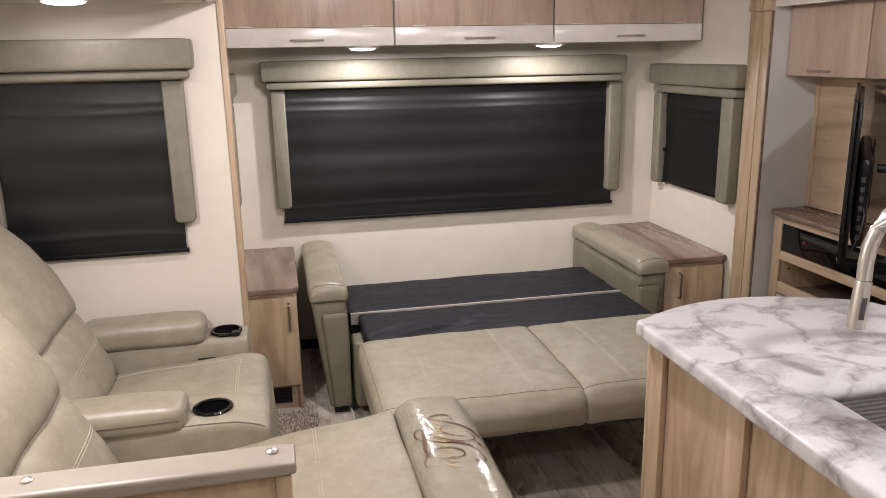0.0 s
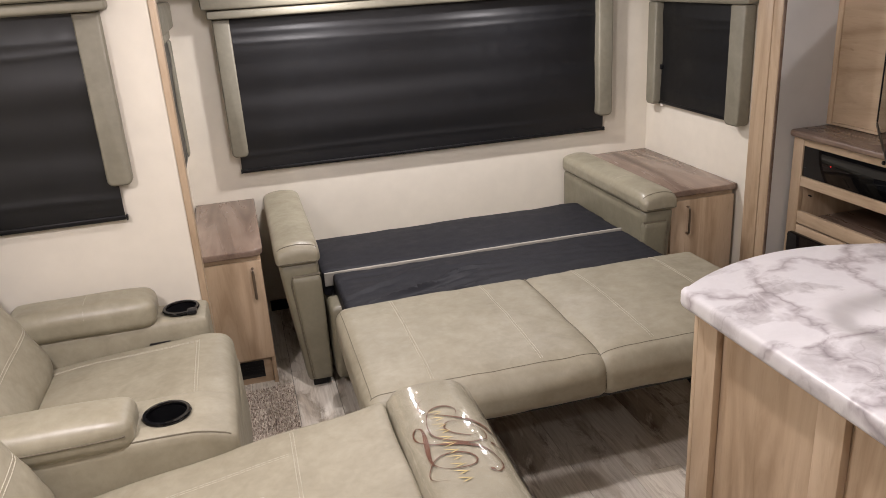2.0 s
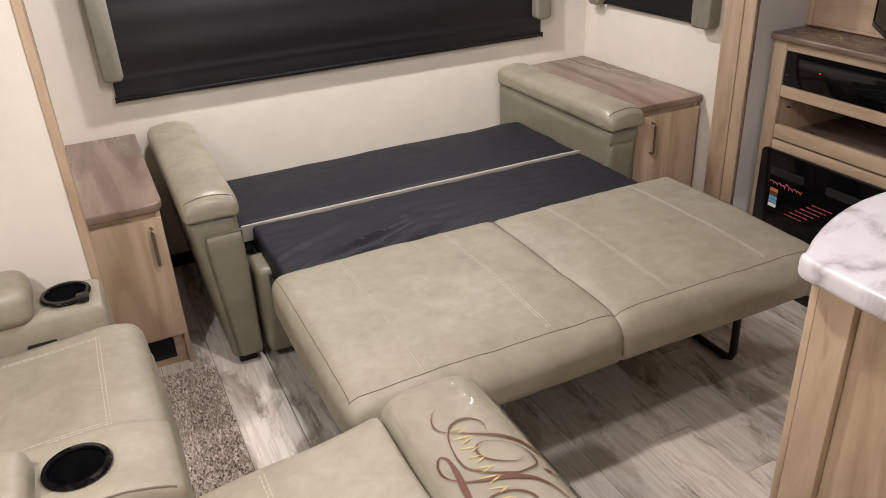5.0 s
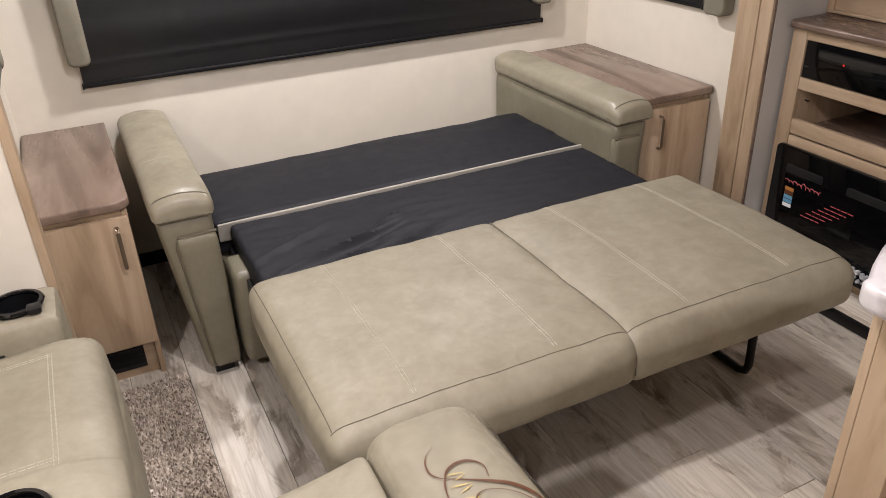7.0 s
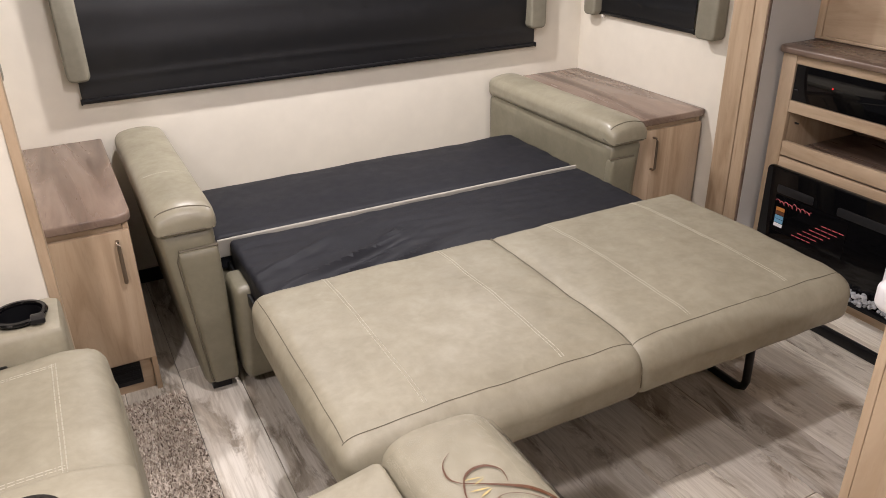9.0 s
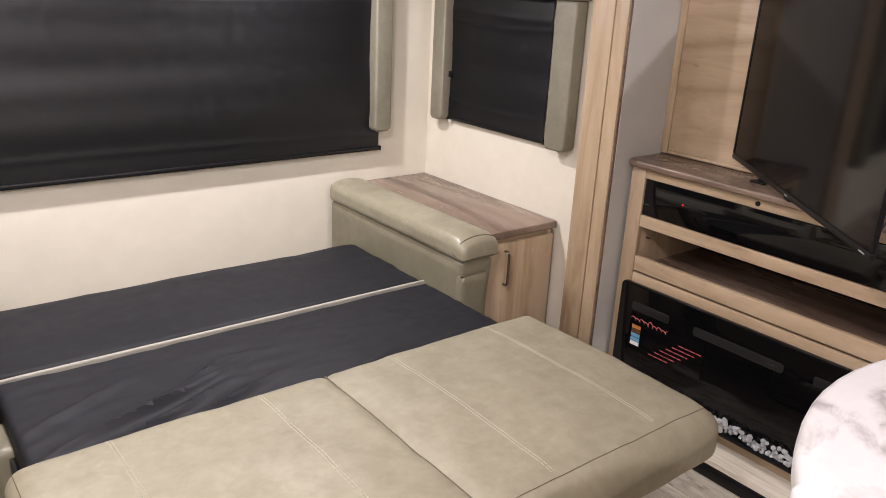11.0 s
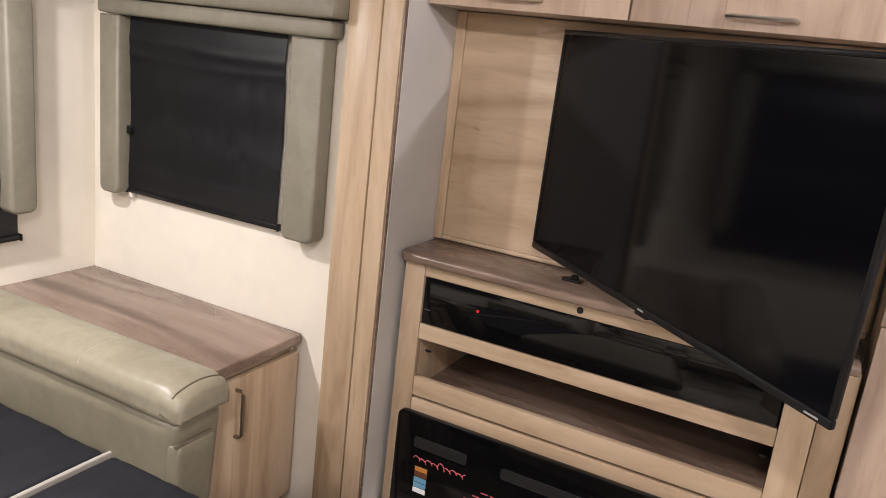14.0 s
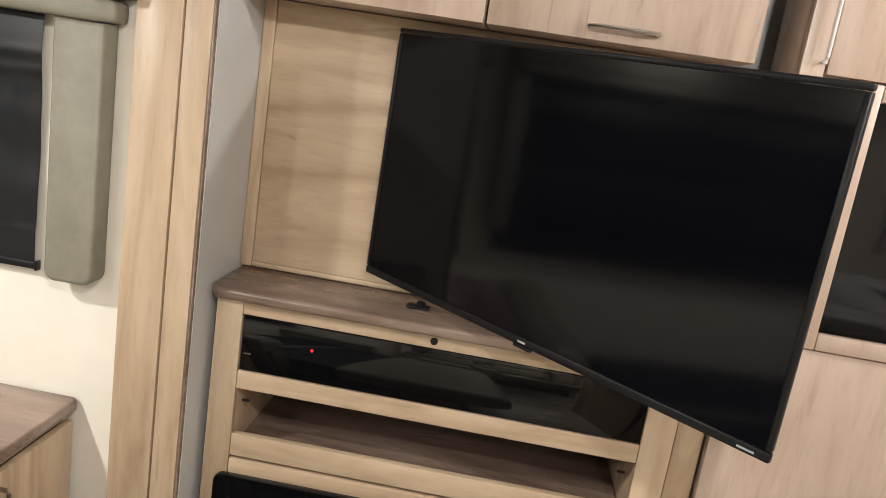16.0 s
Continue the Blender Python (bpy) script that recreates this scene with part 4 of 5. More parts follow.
part("scroll_stroke", ribbon([(0.559, 2.392), (0.542, 2.378), (0.533, 2.359), (0.533, 2.336), (0.548, 2.317), (0.577, 2.300)], 0.0030), BROWNINK, roll, "brown printed scroll")
part("scroll_stroke", ribbon([(0.548, 2.317), (0.577, 2.300), (0.611, 2.279), (0.639, 2.260), (0.663, 2.233), (0.674, 2.209), (0.683, 2.187), (0.683, 2.163)], 0.0085), BROWNINK, roll, "brown printed scroll")
part("scroll_stroke", ribbon([(0.674, 2.209), (0.683, 2.187), (0.683, 2.163), (0.680, 2.149), (0.669, 2.143), (0.662, 2.150), (0.659, 2.157)], 0.0040), BROWNINK, roll, "brown printed scroll")
part("scroll_stroke", ribbon([(0.655, 2.164), (0.661, 2.157), (0.665, 2.151)], 0.0085), BROWNINK, roll, "brown printed scroll")
part("scroll_stroke", ribbon([(0.612, 2.290), (0.616, 2.314), (0.607, 2.330), (0.592, 2.339), (0.573, 2.339), (0.557, 2.331), (0.547, 2.316), (0.537, 2.288)], 0.0060), BROWNINK, roll, "brown printed scroll")
part("scroll_stroke", ribbon([(0.573, 2.339), (0.557, 2.331), (0.543, 2.310), (0.537, 2.288), (0.533, 2.255), (0.536, 2.224), (0.553, 2.202), (0.579, 2.184), (0.607, 2.170), (0.633, 2.171), (0.651, 2.179), (0.656, 2.199), (0.652, 2.219), (0.638, 2.239), (0.617, 2.257), (0.596, 2.266)], 0.0042), BROWNINK, roll, "brown printed scroll")
part("scroll_stroke", ribbon([(0.553, 2.202), (0.579, 2.184), (0.607, 2.170), (0.633, 2.171)], 0.0070), BROWNINK, roll, "brown printed scroll")
part("scroll_stroke", ribbon([(0.617, 2.257), (0.596, 2.266), (0.581, 2.265), (0.572, 2.255), (0.571, 2.239), (0.581, 2.221), (0.600, 2.206), (0.617, 2.197), (0.631, 2.198), (0.639, 2.204)], 0.0042), BROWNINK, roll, "brown printed scroll")
part("scroll_stroke", ribbon([(0.510, 2.271), (0.518, 2.259), (0.518, 2.227), (0.514, 2.192), (0.510, 2.156), (0.510, 2.125), (0.517, 2.109)], 0.0115), BROWNINK, roll, "brown printed scroll")
part("scroll_stroke", ribbon([(0.519, 2.252), (0.512, 2.270), (0.504, 2.269), (0.497, 2.254), (0.497, 2.231), (0.507, 2.210), (0.524, 2.192)], 0.0040), BROWNINK, roll, "brown printed scroll")
part("scroll_stroke", ribbon([(0.507, 2.210), (0.524, 2.192), (0.552, 2.180), (0.582, 2.172), (0.609, 2.159), (0.630, 2.144), (0.646, 2.120), (0.654, 2.091)], 0.0100), BROWNINK, roll, "brown printed scroll")
part("scroll_stroke", ribbon([(0.646, 2.120), (0.654, 2.091), (0.654, 2.067), (0.644, 2.051), (0.632, 2.047), (0.624, 2.054)], 0.0040), BROWNINK, roll, "brown printed scroll")
part("scroll_stroke", ribbon([(0.623, 2.064), (0.628, 2.058), (0.633, 2.052)], 0.0090), BROWNINK, roll, "brown printed scroll")
part("scroll_stroke", ribbon([(0.510, 2.156), (0.510, 2.125), (0.517, 2.109), (0.531, 2.094), (0.552, 2.085), (0.576, 2.083), (0.596, 2.087), (0.606, 2.100), (0.604, 2.115), (0.593, 2.130), (0.577, 2.139), (0.556, 2.143), (0.533, 2.140), (0.515, 2.129), (0.502, 2.109), (0.495, 2.089), (0.498, 2.073), (0.508, 2.061), (0.529, 2.051)], 0.0045), BROWNINK, roll, "brown printed scroll")
# slanting row of gold strokes across the scrolls
GOLD0, GOLD1 = Vector((0.564, 2.328)), Vector((0.560, 2.028))
rng = random.Random(4)
along = (GOLD1 - GOLD0).normalized()
across = Vector((-along.y, along.x))
for k in range(11):
    p = GOLD0.lerp(GOLD1, (k + 0.5) / 11)
    step = along * 0.009
    for a, b in ((p - across * 0.017 - step, p + across * 0.018 + step * rng.uniform(-0.4, 0.4)), (p + across * 0.018, p - across * rng.uniform(0.004, 0.014) + step)):
        part("gold_stroke", ribbon([a, a.lerp(b, 0.5), b], rng.uniform(0.0022, 0.0034)), GOLDINK, roll, "gold printed stroke")

# ---- half wall beside the seats ----
half = thing("half_wall", (-0.4, 1.72, 0), "light wood half wall with a pale padded vinyl cap", "half wall")
part("wall_panel", box(-0.995, 0.148, 1.690, 1.752, 0.0, 0.800, 0.002), WOOD, half, "light wood panel")
part("corner_post", box(0.120, 0.152, 1.684, 1.758, 0.0, 0.801, 0.004), WOOD, half, "light wood corner post")
part("cap", cushion(-0.99, 0.163, 1.674, 1.764, 0.802, 0.832, 0.010, 0.002, 0, 12), CAPVINYL, half, "pale vinyl cap")
for x in (0.117, -0.337, -0.79):
    part("snap", spin([(0.011, 0.0), (0.012, 0.003), (0.009, 0.006), (0.003, 0.0075)], (x, 1.728, 0.833), 20), NICKEL, half, "domed metal snap")

# ---- kitchen island ----
island = thing("kitchen_island", (1.42, 1.0, 0), "light wood kitchen island base with panelled sides", "kitchen island")
IX0, IX1 = 1.112, 1.775
part("side_panel", box(IX0 + 0.006, IX0 + 0.018, -0.6, 2.017, 0.0, 0.868, 0.001), WOOD, island)
for y0, y1 in ((1.967, 2.0342), (1.608, 1.672), (1.20, 1.264), (0.60, 0.664), (0.0, 0.064)):
    part("stile", box(IX0 - 0.012, IX0 + 0.0055, y0, y1, 0.0, 0.868, 0.002), WOOD, island)
part("end_panel", box(IX0 - 0.012, IX1, 2.0345, 2.050, 0.0, 0.868, 0.002), WOOD, island)
part("side_panel", box(IX1 - 0.018, IX1, -0.6, 2.017, 0.0, 0.868, 0.001), WOOD, island)
part("end_panel", box(IX0 + 0.02, IX1 - 0.02, -0.6, -0.582, 0.0, 0.868, 0.001), WOOD, island)

# worktop with a bowed end, with the sink's opening through it
CX0, CX1, SX0, SX1, SY0, SY1 = 1.060, 1.815, 1.232, 1.60, 0.95, 1.565


def bowed():
    out = [(CX1, SY1), (CX1, 1.93)]
    out += [(CX1 - 0.09 + 0.09 * math.cos(radians(a)), 1.945 + 0.055 * math.sin(radians(a))) for a in range(10, 60, 12)]
    for k in range(15):
        f = k / 14
        x = CX1 - 0.06 - f * (CX1 - 0.06 - CX0 - 0.025)
        out.append((x, 2.062 + 0.112 * (1 - (2 * f - 1) ** 2) - 0.03 * (1 - f)))
    out += [(CX0 + 0.030 + 0.030 * math.cos(radians(a)), 2.037 + 0.028 * math.sin(radians(a))) for a in range(115, 181, 13)]
    return out + [(CX0, SY1)]


outline = bowed() + [(CX0, -0.62), (CX1, -0.62)]
top = prism(outline, 0.870, 0.912, 0.012, 4)
cut = prism(rounded(SX0, SX1, SY0, SY1, (0.03,) * 4), 0.80, 1.0, 0)
top_ob = solo("island_worktop", top, MARBLE, "white marble-look laminate worktop with grey veins and a bowed end", "worktop")
cutter = bpy.data.objects.new("cutter", mesh_of("cutter", cut, MARBLE, top_ob.location))
cutter.location = top_ob.location
scene.collection.objects.link(cutter)
mod = top_ob.modifiers.new("sink_hole", "BOOLEAN")
mod.object, mod.operation, mod.solver = cutter, "DIFFERENCE", "EXACT"
bpy.context.view_layer.update()
done = bpy.data.meshes.new_from_object(top_ob.evaluated_get(bpy.context.evaluated_depsgraph_get()))
top_ob.modifiers.clear()
top_ob.data = done
bpy.data.objects.remove(cutter)

sink = thing("kitchen_sink", (1.41, 1.26, 0.70), "undermounted stainless steel sink in the worktop", "sink")
part("bowl", join(box(SX0 - 0.012, SX0 - 0.001, SY0, SY1, 0.70, 0.869, 0.001), box(SX1 + 0.001, SX1 + 0.012, SY0, SY1, 0.70, 0.869, 0.001), box(SX0, SX1, SY1 + 0.001, SY1 + 0.012, 0.70, 0.869, 0.001), box(SX0, SX1, SY0 - 0.012, SY0 - 0.001, 0.70, 0.869, 0.001), box(SX0 - 0.012, SX1 + 0.012, SY0 - 0.012, SY1 + 0.012, 0.69, 0.699, 0.001)), STEEL, sink)
mat_ob = thing("drying_mat", (1.41, 1.3, 0.87), "dark grey ribbed roll-up drying mat over the sink", "drying mat")
rod = mesh_of("rod", tube([(SX0 + 0.004, 0, 0.879), (SX1 - 0.004, 0, 0.879)], 0.0058, 8), MATGREY, BASE[mat_ob.name] - Vector((0, 1.3, 0)))
for k in range(34):
    y = SY1 - 0.020 - 0.0165 * k
    ob = new("rod", rod)
    ob.parent, ob.location = mat_ob, (0, y - 1.3, 0)
for x in (SX0 + 0.010, SX1 - 0.018):
    part("side_strip", box(x, x + 0.010, SY1 - 0.59, SY1 - 0.012, 0.870, 0.8735, 0.001), MATGREY, mat_ob)

faucet = thing("kitchen_faucet", (1.66, 1.50, 0.912), "brushed nickel pull-down kitchen faucet", "faucet")
part("base_ring", spin([(0.030, 0.0), (0.030, 0.006), (0.024, 0.012), (0.020, 0.014)], (1.66, 1.50, 0.912), 28), NICKEL, faucet)
part("lever", tube([(1.66, 1.475, 0.98), (1.66, 1.44, 0.985), (1.66, 1.39, 1.02)], [0.012, 0.008, 0.006], 10), NICKEL, faucet)
HEAD = Vector((1.315, 1.575, 1.035))
END = HEAD + Vector((0.006, -0.002, 0.105))
neck = [Vector((1.66, 1.50, 0.92)), Vector((1.66, 1.50, 1.16))]
for k in range(1, 15):
    a = radians(180 * k / 15)
    neck.append(Vector((1.66, 1.50, 1.17)).lerp(END + Vector((0, 0, 0.035)), (1 - math.cos(a)) / 2) + Vector((0, 0, 0.165 * math.sin(a))))
neck += [END + Vector((0, 0, 0.035)), END]
part("neck", tube(neck, 0.0150, 16), NICKEL, faucet, "brushed nickel gooseneck")
d = (HEAD - neck[-1])
spray = part("spray_head", tube([neck[-1] + d * 0.015, neck[-1] + d * 0.05, HEAD - d * 0.08, HEAD - d * 0.02, HEAD], [0.0155, 0.0165, 0.0180, 0.0182, 0.016], 20), NICKEL, faucet, "brushed nickel spray head")
part("joint_ring", tube([neck[-1] - d * 0.015, neck[-1] + d * 0.014], 0.0146, 16), BLACK, faucet, "dark joint ring")
btn = neck[-1].lerp(HEAD, 0.55) + Vector((-0.004, -0.0165, 0))
part("button", tube([btn - d * 0.22, btn + d * 0.22], [0.0062, 0.0062], 8, flat=0.6), GREYPLASTIC, spray, "grey spray button")

# ---- entertainment wall ----
FX = 2.390
ent = thing("entertainment_cabinet", (2.47, 2.82, 0.03), "light wood entertainment cabinet with an open shelf", "cabinet")
YL, YR = 3.345, 2.300
part("stile", box(FX, FX + 0.02, 3.288, YL, 0.03, 0.858, 0.002), WOOD, ent)
part("stile", box(FX, FX + 0.02, 2.362, 2.426, 0.03, 0.858, 0.002), WOOD, ent)
part("filler_strip", box(FX + 0.006, FX + 0.02, YR + 0.004, 2.360, 0.03, 0.858, 0.002), WOOD, ent)
for z0, z1, nm in ((0.826, 0.858, "top_rail"), (0.658, 0.699, "rail"), (0.500, 0.552, "rail"), (0.440, 0.492, "rail")):
    part(nm, box(FX + 0.001, FX + 0.019, 2.427, 3.287, z0, z1, 0.002), WOOD_Y, ent)
part("toe_board", box(FX + 0.008, FX + 0.02, 2.427, 3.287, 0.03, 0.12, 0.001), WOOD_Y, ent)
# bottom and back in dark wood: the recess's shade put into their colour
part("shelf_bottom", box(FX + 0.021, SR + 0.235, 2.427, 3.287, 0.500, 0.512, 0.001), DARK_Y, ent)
part("shelf_top", box(FX + 0.021, SR + 0.235, 2.427, 3.287, 0.662, 0.675, 0.001), WOOD_Y, ent)
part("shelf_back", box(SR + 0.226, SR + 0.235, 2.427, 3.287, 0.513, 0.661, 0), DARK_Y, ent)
part("side_panel", box(FX + 0.021, SR + 0.235, 3.289, 3.305, 0.03, 0.858, 0.001), WOOD, ent)
part("side_panel", box(FX + 0.021, SR + 0.235, 2.408, 2.424, 0.03, 0.858, 0.001), WOOD, ent)
part("ledge", prism(rounded(FX - 0.028, SR + 0.008, YR + 0.01, 3.358, (0.0, 0, 0, 0.035)), 0.860, 0.884, 0.008, 3), DARK_Y, ent, "dark walnut ledge with a rounded edge")
for y in (3.27, 2.45):
    part("shelf_pin", tube([(FX + 0.05, y + (0.016 if y > 3 else -0.016), 0.61), (FX + 0.05, y, 0.61)], 0.003, 6), DEEP, ent)
niche = thing("niche_panel", (SR, 2.83, 0.886), "light wood back panel with level grain behind the television", "panel")
part("panel", box(SR - 0.002, SR + 0.010, YR + 0.004, 3.3335, 0.898, 1.478, 0.001), WOOD_Y, niche)
part("edge_strip", box(SR - 0.008, SR + 0.010, 3.334, 3.3605, 0.886, 1.478, 0.002), WOOD, niche)
part("bottom_strip", box(SR - 0.006, SR + 0.010, YR + 0.004, 3.3335, 0.886, 0.8975, 0.002), WOOD_Y, niche)

media = thing("media_player", (FX + 0.05, 2.85, 0.70), "glossy black glass-fronted media player built into the cabinet", "media player")
part("glass_front", box(FX + 0.004, FX + 0.012, 2.430, 3.285, 0.701, 0.824, 0.002), GLASSBLACK, media, "glossy black glass")
part("player_body", box(FX + 0.013, SR - 0.02, 2.44, 3.275, 0.701, 0.815, 0.002), BLACK, media)
part("power_light", turned(spin([(0.0034, -0.001), (0.0034, 0.001)], (0, 0, 0), 14), pose(FX + 0.0038, 3.132, 0.772, 0, -90, 0)), RED_LED, media, "red power light")
part("sensor_eye", turned(spin([(0.008, -0.002), (0.008, 0.0), (0.006, 0.003), (0.002, 0.004)], (0, 0, 0), 20), pose(FX - 0.001, 2.880, 0.842, 0, -90, 0)), BLACK, media, "round black sensor eye")
part("marking", box(FX + 0.0030, FX + 0.0036, 3.262, 3.278, 0.738, 0.741, 0), GREYPLASTIC, media)

fire = thing("electric_fireplace", (FX, 2.85, 0.10), "black glass electric fireplace with clear crystals and a sticker", "fireplace")
FPX = 2.372


def upright(outline, x0, x1, bevel=0.003):
    """A slab over an outline of (y, z), thick from x0 to x1."""
    bm = prism(outline, x0, x1, bevel, 2)
    return turned(bm, Matrix(((0, 0, 1, 0), (1, 0, 0, 0), (0, 1, 0, 0), (0, 0, 0, 1))))


part("glass_panel", upright(rounded(2.390, 3.312, 0.088, 0.462, (0.02,) * 4), FPX, FPX + 0.016), GLASSBLACK, fire, "glossy black glass front")
part("vent_grille", upright(rounded(3.100, 3.254, 0.369, 0.400, (0.008,) * 4), FPX - 0.003, FPX - 0.0005, 0.001), GRILLE, fire, "dark vent grille")
part("vent_grille", upright(rounded(2.694, 3.006, 0.369, 0.400, (0.010,) * 4), FPX - 0.003, FPX - 0.0005, 0.001), GRILLE, fire, "dark vent grille")
part("vent_grille", upright(rounded(2.451, 2.604, 0.376, 0.406, (0.008,) * 4), FPX - 0.003, FPX - 0.0005, 0.001), GRILLE, fire, "dark vent grille")
for k in range(3):
    part("button", box(FPX - 0.0042, FPX - 0.003, 2.712 + 0.012 * k, 2.717 + 0.012 * k, 0.384, 0.387, 0.0005), GREYPLASTIC, fire)
rng = random.Random(7)
bms = []
for k in range(260):
    y, z, x = rng.uniform(2.46, 3.24), 0.100 + rng.random() * 0.040, FPX - 0.004 - rng.random() * 0.016
    g = bmesh.new()
    bmesh.ops.create_icosphere(g, subdivisions=1, radius=rng.uniform(0.006, 0.011))
    bmesh.ops.transform(g, matrix=pose(x, y, z, rng.random() * 360, rng.random() * 360, 0), verts=g.verts)
    bms.append(g)
part("crystal_bed", join(*bms), CRYSTAL, fire, "clear glass crystals", "stuff")
part("crystal_tray", box(FPX - 0.026, FPX - 0.0005, 2.45, 3.25, 0.088, 0.100, 0.002), BLACK, fire)
# sticker: name as a bar of red strokes, colour patches, lines of small print
st = part("sticker", box(FPX - 0.0012, FPX - 0.0004, 2.955, 3.254, 0.222, 0.362, 0), GLASSBLACK, fire, "clear sticker with red and coloured print")
script = []
for k in range(97):
    f = k / 96
    tall = 0.0095 if 0.46 < f < 0.60 else 0.0055
    loop = f * 52
    script.append((FPX - 0.0022, 3.246 - 0.150 * f + 0.0045 * math.sin(loop + 1.1), 0.338 - 0.002 * f + tall * (math.sin(loop) + 0.35 * math.sin(loop * 0.5))))
part("print_script", tube(script, 0.0013, 5), REDINK, st, "red printed script")
for k, ink in enumerate((ORANGEINK, BROWNINK, BLUEINK, BLUEINK, WHITEINK)):
    part("print_patch", box(FPX - 0.0022, FPX - 0.0013, 3.206, 3.243, 0.303 - 0.0155 * k, 0.3165 - 0.0155 * k, 0), ink, st)
rng = random.Random(3)
for k in range(6):
    y, z, end = 3.050 + 0.022 * (5 - k), 0.232 + 0.0155 * k, 2.962 + 0.024 * (5 - k)
    while y > end:
        w = rng.uniform(0.010, 0.026)
        part("print_line", box(FPX - 0.0022, FPX - 0.0013, max(end, y - w), y, z, z + 0.0030, 0), REDINK, st)
        y -= w + 0.005

# television on a swivel arm
TB0, TB1 = Vector((2.514, 3.063, 0.926)), Vector((1.917, 2.363, 0.917))
TW = (TB1.xy - TB0.xy).length
ang = math.degrees(math.atan2(TB1.y - TB0.y, TB1.x - TB0.x))
tv = thing("television", (0, 0, 0), "black flat television turned out from the wall, switched off", "television")
BASE[tv.name] = Vector((0, 0, 0))
H = 0.526
part("bezel", join(box(0, TW, 0, 0.012, 0, 0.016, 0.003), box(0, TW, 0, 0.012, H - 0.010, H, 0.003), box(0, 0.010, 0, 0.012, 0.0165, H - 0.0105, 0.003), box(TW - 0.010, TW, 0, 0.012, 0.0165, H - 0.0105, 0.003)), BLACK, tv, "thin glossy black bezel")
part("screen", box(0.0105, TW - 0.0105, 0.003, 0.010, 0.0165, H - 0.0105, 0), SCREEN, tv, "dark glossy screen")
part("back_panel", box(0.012, TW - 0.030, 0.0125, 0.028, 0.012, H - 0.012, 0.006), BLACK, tv)
hump = part("rear_housing", cushion(0.10, TW - 0.10, 0.0305, 0.075, 0.03, 0.33, 0.02, 0, 0, 6), BLACK, tv)
for k in range(7):
    part("port", box(TW - 0.101, TW - 0.0985, 0.045, 0.058, 0.06 + 0.032 * k, 0.078 + 0.032 * k, 0.001), GREYPLASTIC, hump, "grey connector port")
part("cable", tube([(TW - 0.098, 0.06, 0.17), (TW - 0.075, 0.065, 0.15), (TW - 0.055, 0.06, 0.10), (TW - 0.065, 0.045, 0.05), (TW - 0.10, 0.032, 0.01)], 0.003, 6), GREYPLASTIC, hump)
part("logo_mark", box(TW * 0.5 - 0.009, TW * 0.5 + 0.009, -0.0012, -0.0002, 0.006, 0.0095, 0), GREYINK, tv)
part("logo_mark", box(TW - 0.048, TW - 0.022, -0.0012, -0.0002, 0.0055, 0.0085, 0), GREYINK, tv)
part("sensor_bump", box(TW * 0.5 - 0.02, TW * 0.5 + 0.02, 0.001, 0.012, -0.006, 0.0, 0.002), BLACK, tv)
part("mount_plate", box(TW / 2 - 0.11, TW / 2 + 0.11, 0.0755, 0.082, 0.12, 0.34, 0.002), BLACKSTEEL, tv, "black steel mounting plate")
tv.matrix_world = pose(TB0.x, TB0.y, 0.930, 0, 0.75, ang)
mt = thing("television_mount", (SR - 0.01, 2.62, 1.15), "black steel swivel wall mount", "wall mount")
part("wall_plate", box(SR - 0.014, SR - 0.005, 2.55, 2.70, 1.03, 1.29, 0.003), BLACKSTEEL, mt)
MID = TB0.lerp(TB1, 0.5) + Vector((math.sin(radians(-ang)), math.cos(radians(ang)), 0)) * 0.095
part("arm", join(tube([(SR - 0.02, 2.62, 1.17), (2.43, 2.53, 1.17)], 0.018, 8), tube([(2.43, 2.53, 1.17), (MID.x, MID.y, 1.17)], 0.016, 8)), BLACKSTEEL, mt)
foot = thing("antenna_switch", (2.465, 2.93, 0.884), "small black antenna plate on the ledge", "switch")
part("plate", prism(rounded(2.450, 2.480, 2.905, 2.955, (0.006,) * 4), 0.8845, 0.890, 0.002), BLACK, foot)
part("knob", spin([(0.009, 0), (0.009, 0.008), (0.006, 0.010)], (2.465, 2.925, 0.890), 14), BLACK, foot)

# upper cabinets above the television
UX = 2.392
for k, (a, b) in enumerate(((2.882, 3.358), (2.376, 2.878))):
    c = thing("wall_cabinet", (UX + 0.06, (a + b) / 2, 1.48), "light wood wall cabinet above the television", "cabinet", "cabinets above the television")
    part("cabinet_body", box(UX + 0.019, SR + 0.008, a, b, 1.480, SLIDE_CEIL - 0.002, 0.001), DOORWOOD, c)
    d = part("door", box(UX, UX + 0.018, a + 0.001, b - 0.001, 1.480, SLIDE_CEIL - 0.03, 0.002), DOORWOOD, c)
    m = (3.14, 2.622)[k]
    bar_pull(d, (UX, m + 0.062, 1.505), (UX, m - 0.062, 1.505), (-0.022, 0, 0), NICKEL, 0.006, "handle", "brushed nickel bar handle")

# tall cabinet with the built-in oven at the end of the slide-out
tall = thing("pantry_cabinet", (2.48, 1.8, 0.03), "tall light wood cabinet with a dark glazed door", "cabinet")
part("side_stile", box(2.384, 2.404, 2.255, 2.298, 0.966, SLIDE_CEIL - 0.004, 0.002), DOORWOOD, tall)
part("lower_panel", box(2.386, 2.404, 1.35, 2.296, 0.03, 0.964, 0.002), DOORWOOD, tall)
part("upper_door", box(2.380, 2.400, 2.105, 2.252, 1.480, SLIDE_CEIL - 0.004, 0.002), DOORWOOD, tall)
part("upper_door", box(2.380, 2.400, 1.36, 2.102, 1.480, SLIDE_CEIL - 0.004, 0.002), DOORWOOD, tall)
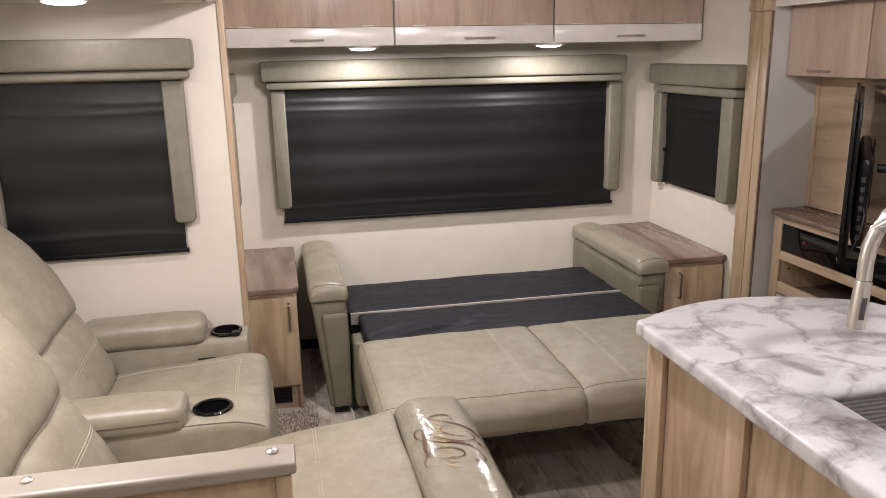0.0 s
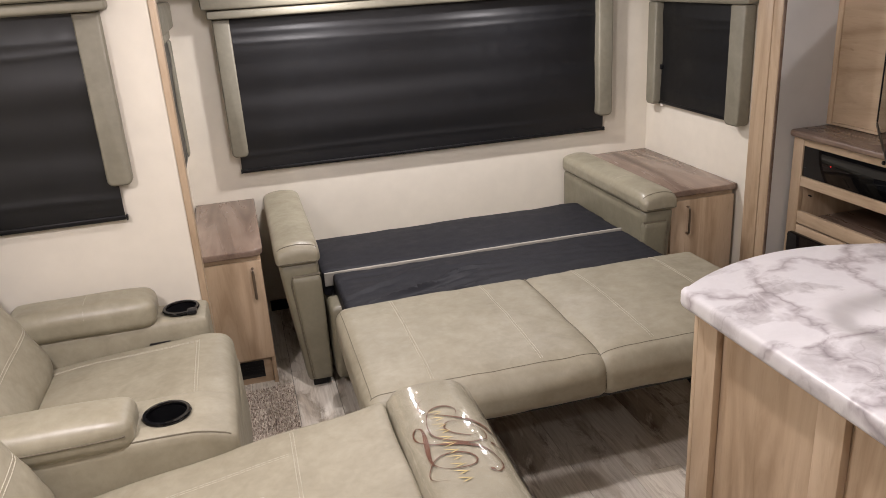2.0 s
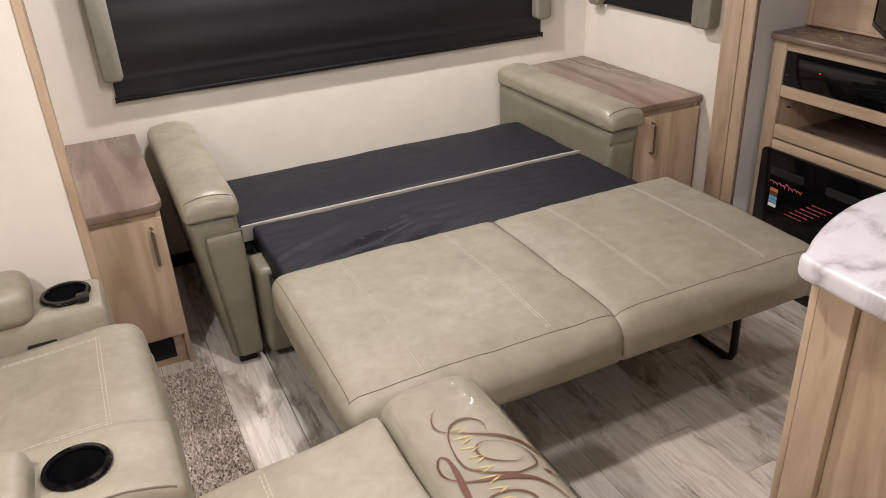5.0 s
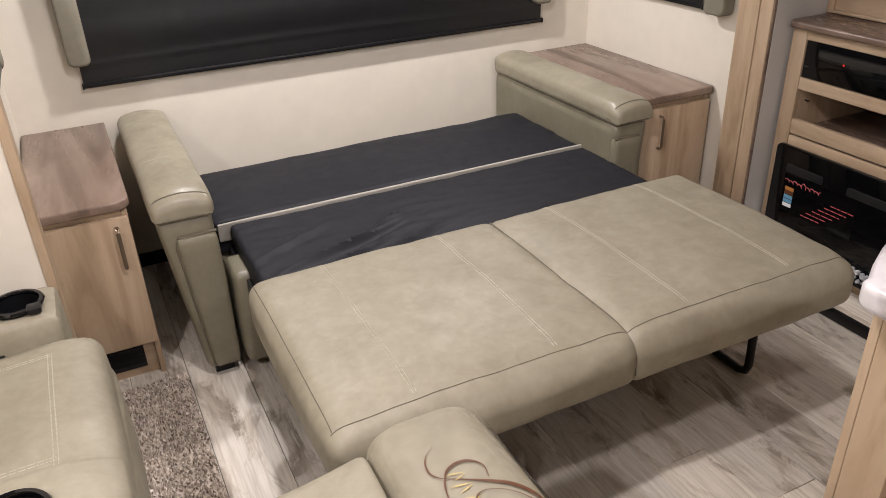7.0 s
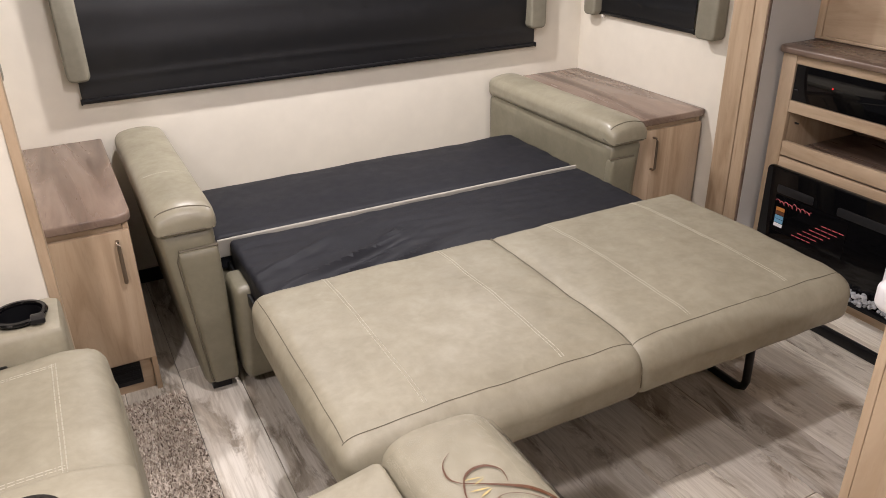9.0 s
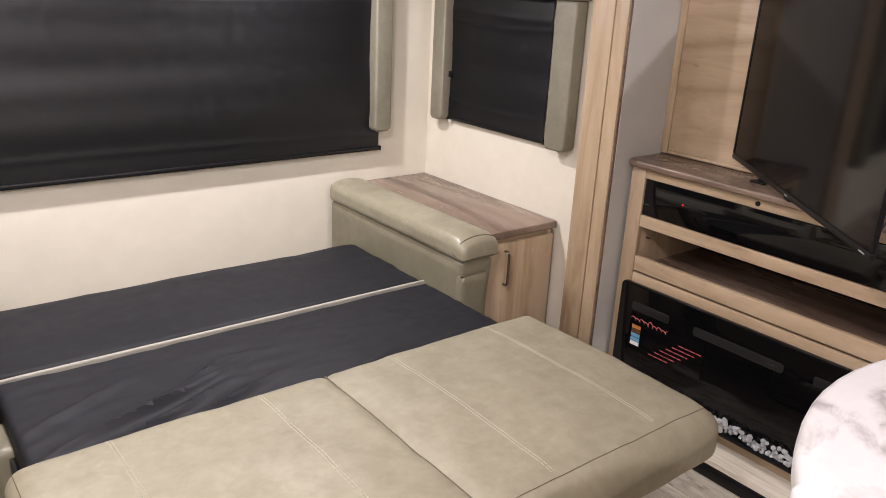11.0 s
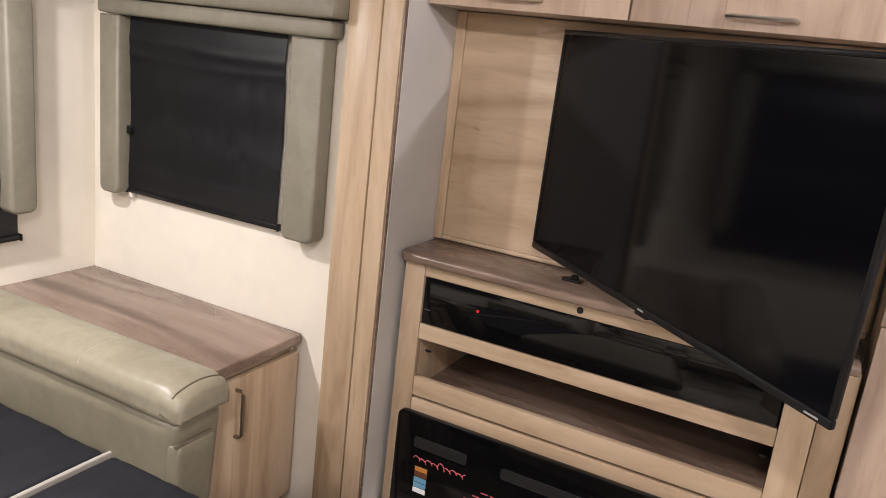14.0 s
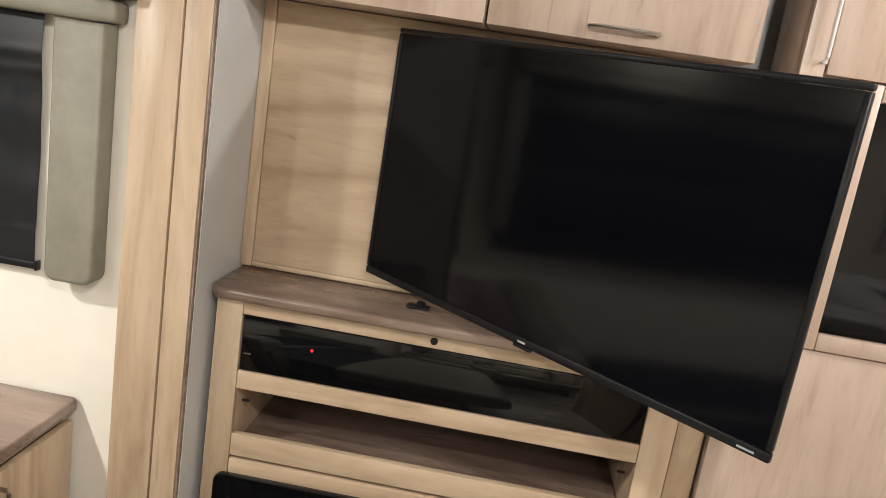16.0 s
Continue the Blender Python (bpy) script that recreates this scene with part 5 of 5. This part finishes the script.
part("body", box(2.405, SR + 0.008, 1.35, 2.296, 0.03, SLIDE_CEIL - 0.004, 0.001), DOORWOOD, tall)
f = part("glazed_door", join(box(2.374, 2.400, 2.148, 2.200, 0.968, 1.476, 0.003), box(2.374, 2.400, 1.40, 2.147, 0.968, 1.002, 0.003), box(2.374, 2.400, 1.40, 2.147, 1.445, 1.476, 0.003), box(2.374, 2.400, 1.36, 1.399, 0.968, 1.476, 0.003)), DOORWOOD, tall, "light wood door frame")
part("glass", box(2.384, 2.390, 1.40, 2.147, 1.003, 1.444, 0), GLASSBLACK, f, "dark glass")
bar_pull(tall, (2.384, 2.262, 1.50), (2.384, 2.262, 1.70), (-0.018, 0, 0), GLOSSWHITE, 0.005, "handle", "white bar handle")

# ---- rug ----
rug = thing("shag_rug", (0.12, 3.0, 0), "short brown-grey shag runner rug beside the seats", "rug")
part("backing", box(-0.02, 0.262, 2.30, 3.600, 0.0, 0.012, 0.004), SHAG, rug)
rng = random.Random(11)
verts, faces = [], []
for k in range(13000):
    x, y = rng.uniform(-0.02, 0.262), rng.uniform(2.45, 3.600)
    h, a = rng.uniform(0.006, 0.014), rng.random() * math.tau
    w, lx, ly = 0.0052, rng.gauss(0, 0.004), rng.gauss(0, 0.004)
    c, s = math.cos(a) * w, math.sin(a) * w
    b = len(verts)
    verts += [(x - c, y - s, 0.010), (x + c, y + s, 0.010), (x + s, y - c, 0.010), (x + lx, y + ly, 0.010 + h)]
    faces += [(b, b + 1, b + 3), (b + 1, b + 2, b + 3), (b + 2, b, b + 3)]
me = bpy.data.meshes.new("pile")
me.from_pydata([(x - 0.12, y - 3.0, z) for x, y, z in verts], [], faces)
me.materials.append(SHAG)
pile = new("shag_surface", me)
pile.parent = rug
tagged(pile, "tufted brown-grey pile", kind="stuff")

# ---- floor planks ----
PW, PL = 0.168, 1.22
plank = mesh_of("plank", box(-PW / 2 + 0.0006, PW / 2 - 0.0006, -PL / 2 + 0.0006, PL / 2 - 0.0006, -0.006, 0.0, 0.0012, 1), PLANK, (0, 0, 0))
rng = random.Random(2)
FO = BASE[floor.name]
for i in range(-14, 8):
    x = 1.275 + PW * (i + 0.5)
    start = {0: 2.599 - 4 * PL, 1: 2.385 - 4 * PL}.get(i, rng.uniform(-0.5, 0.7) + FRONT - 0.9)
    for k in range(8):
        y = start + PL * (k + 0.5)
        lo, hi = max(y - PL / 2, FRONT - 0.09), min(y + PL / 2, REAR + 0.09)
        if hi - lo > 0.02:
            data = plank
            if hi - lo < PL - 0.001:
                data = mesh_of("plank_end", box(-PW / 2 + 0.0006, PW / 2 - 0.0006, lo - y + 0.0006, hi - y - 0.0006, -0.006, 0.0, 0.0012, 1), PLANK, (0, 0, 0))
            ob = new("plank", data)
            ob.parent, ob.location = floor, Vector((x, y, 0)) - FO
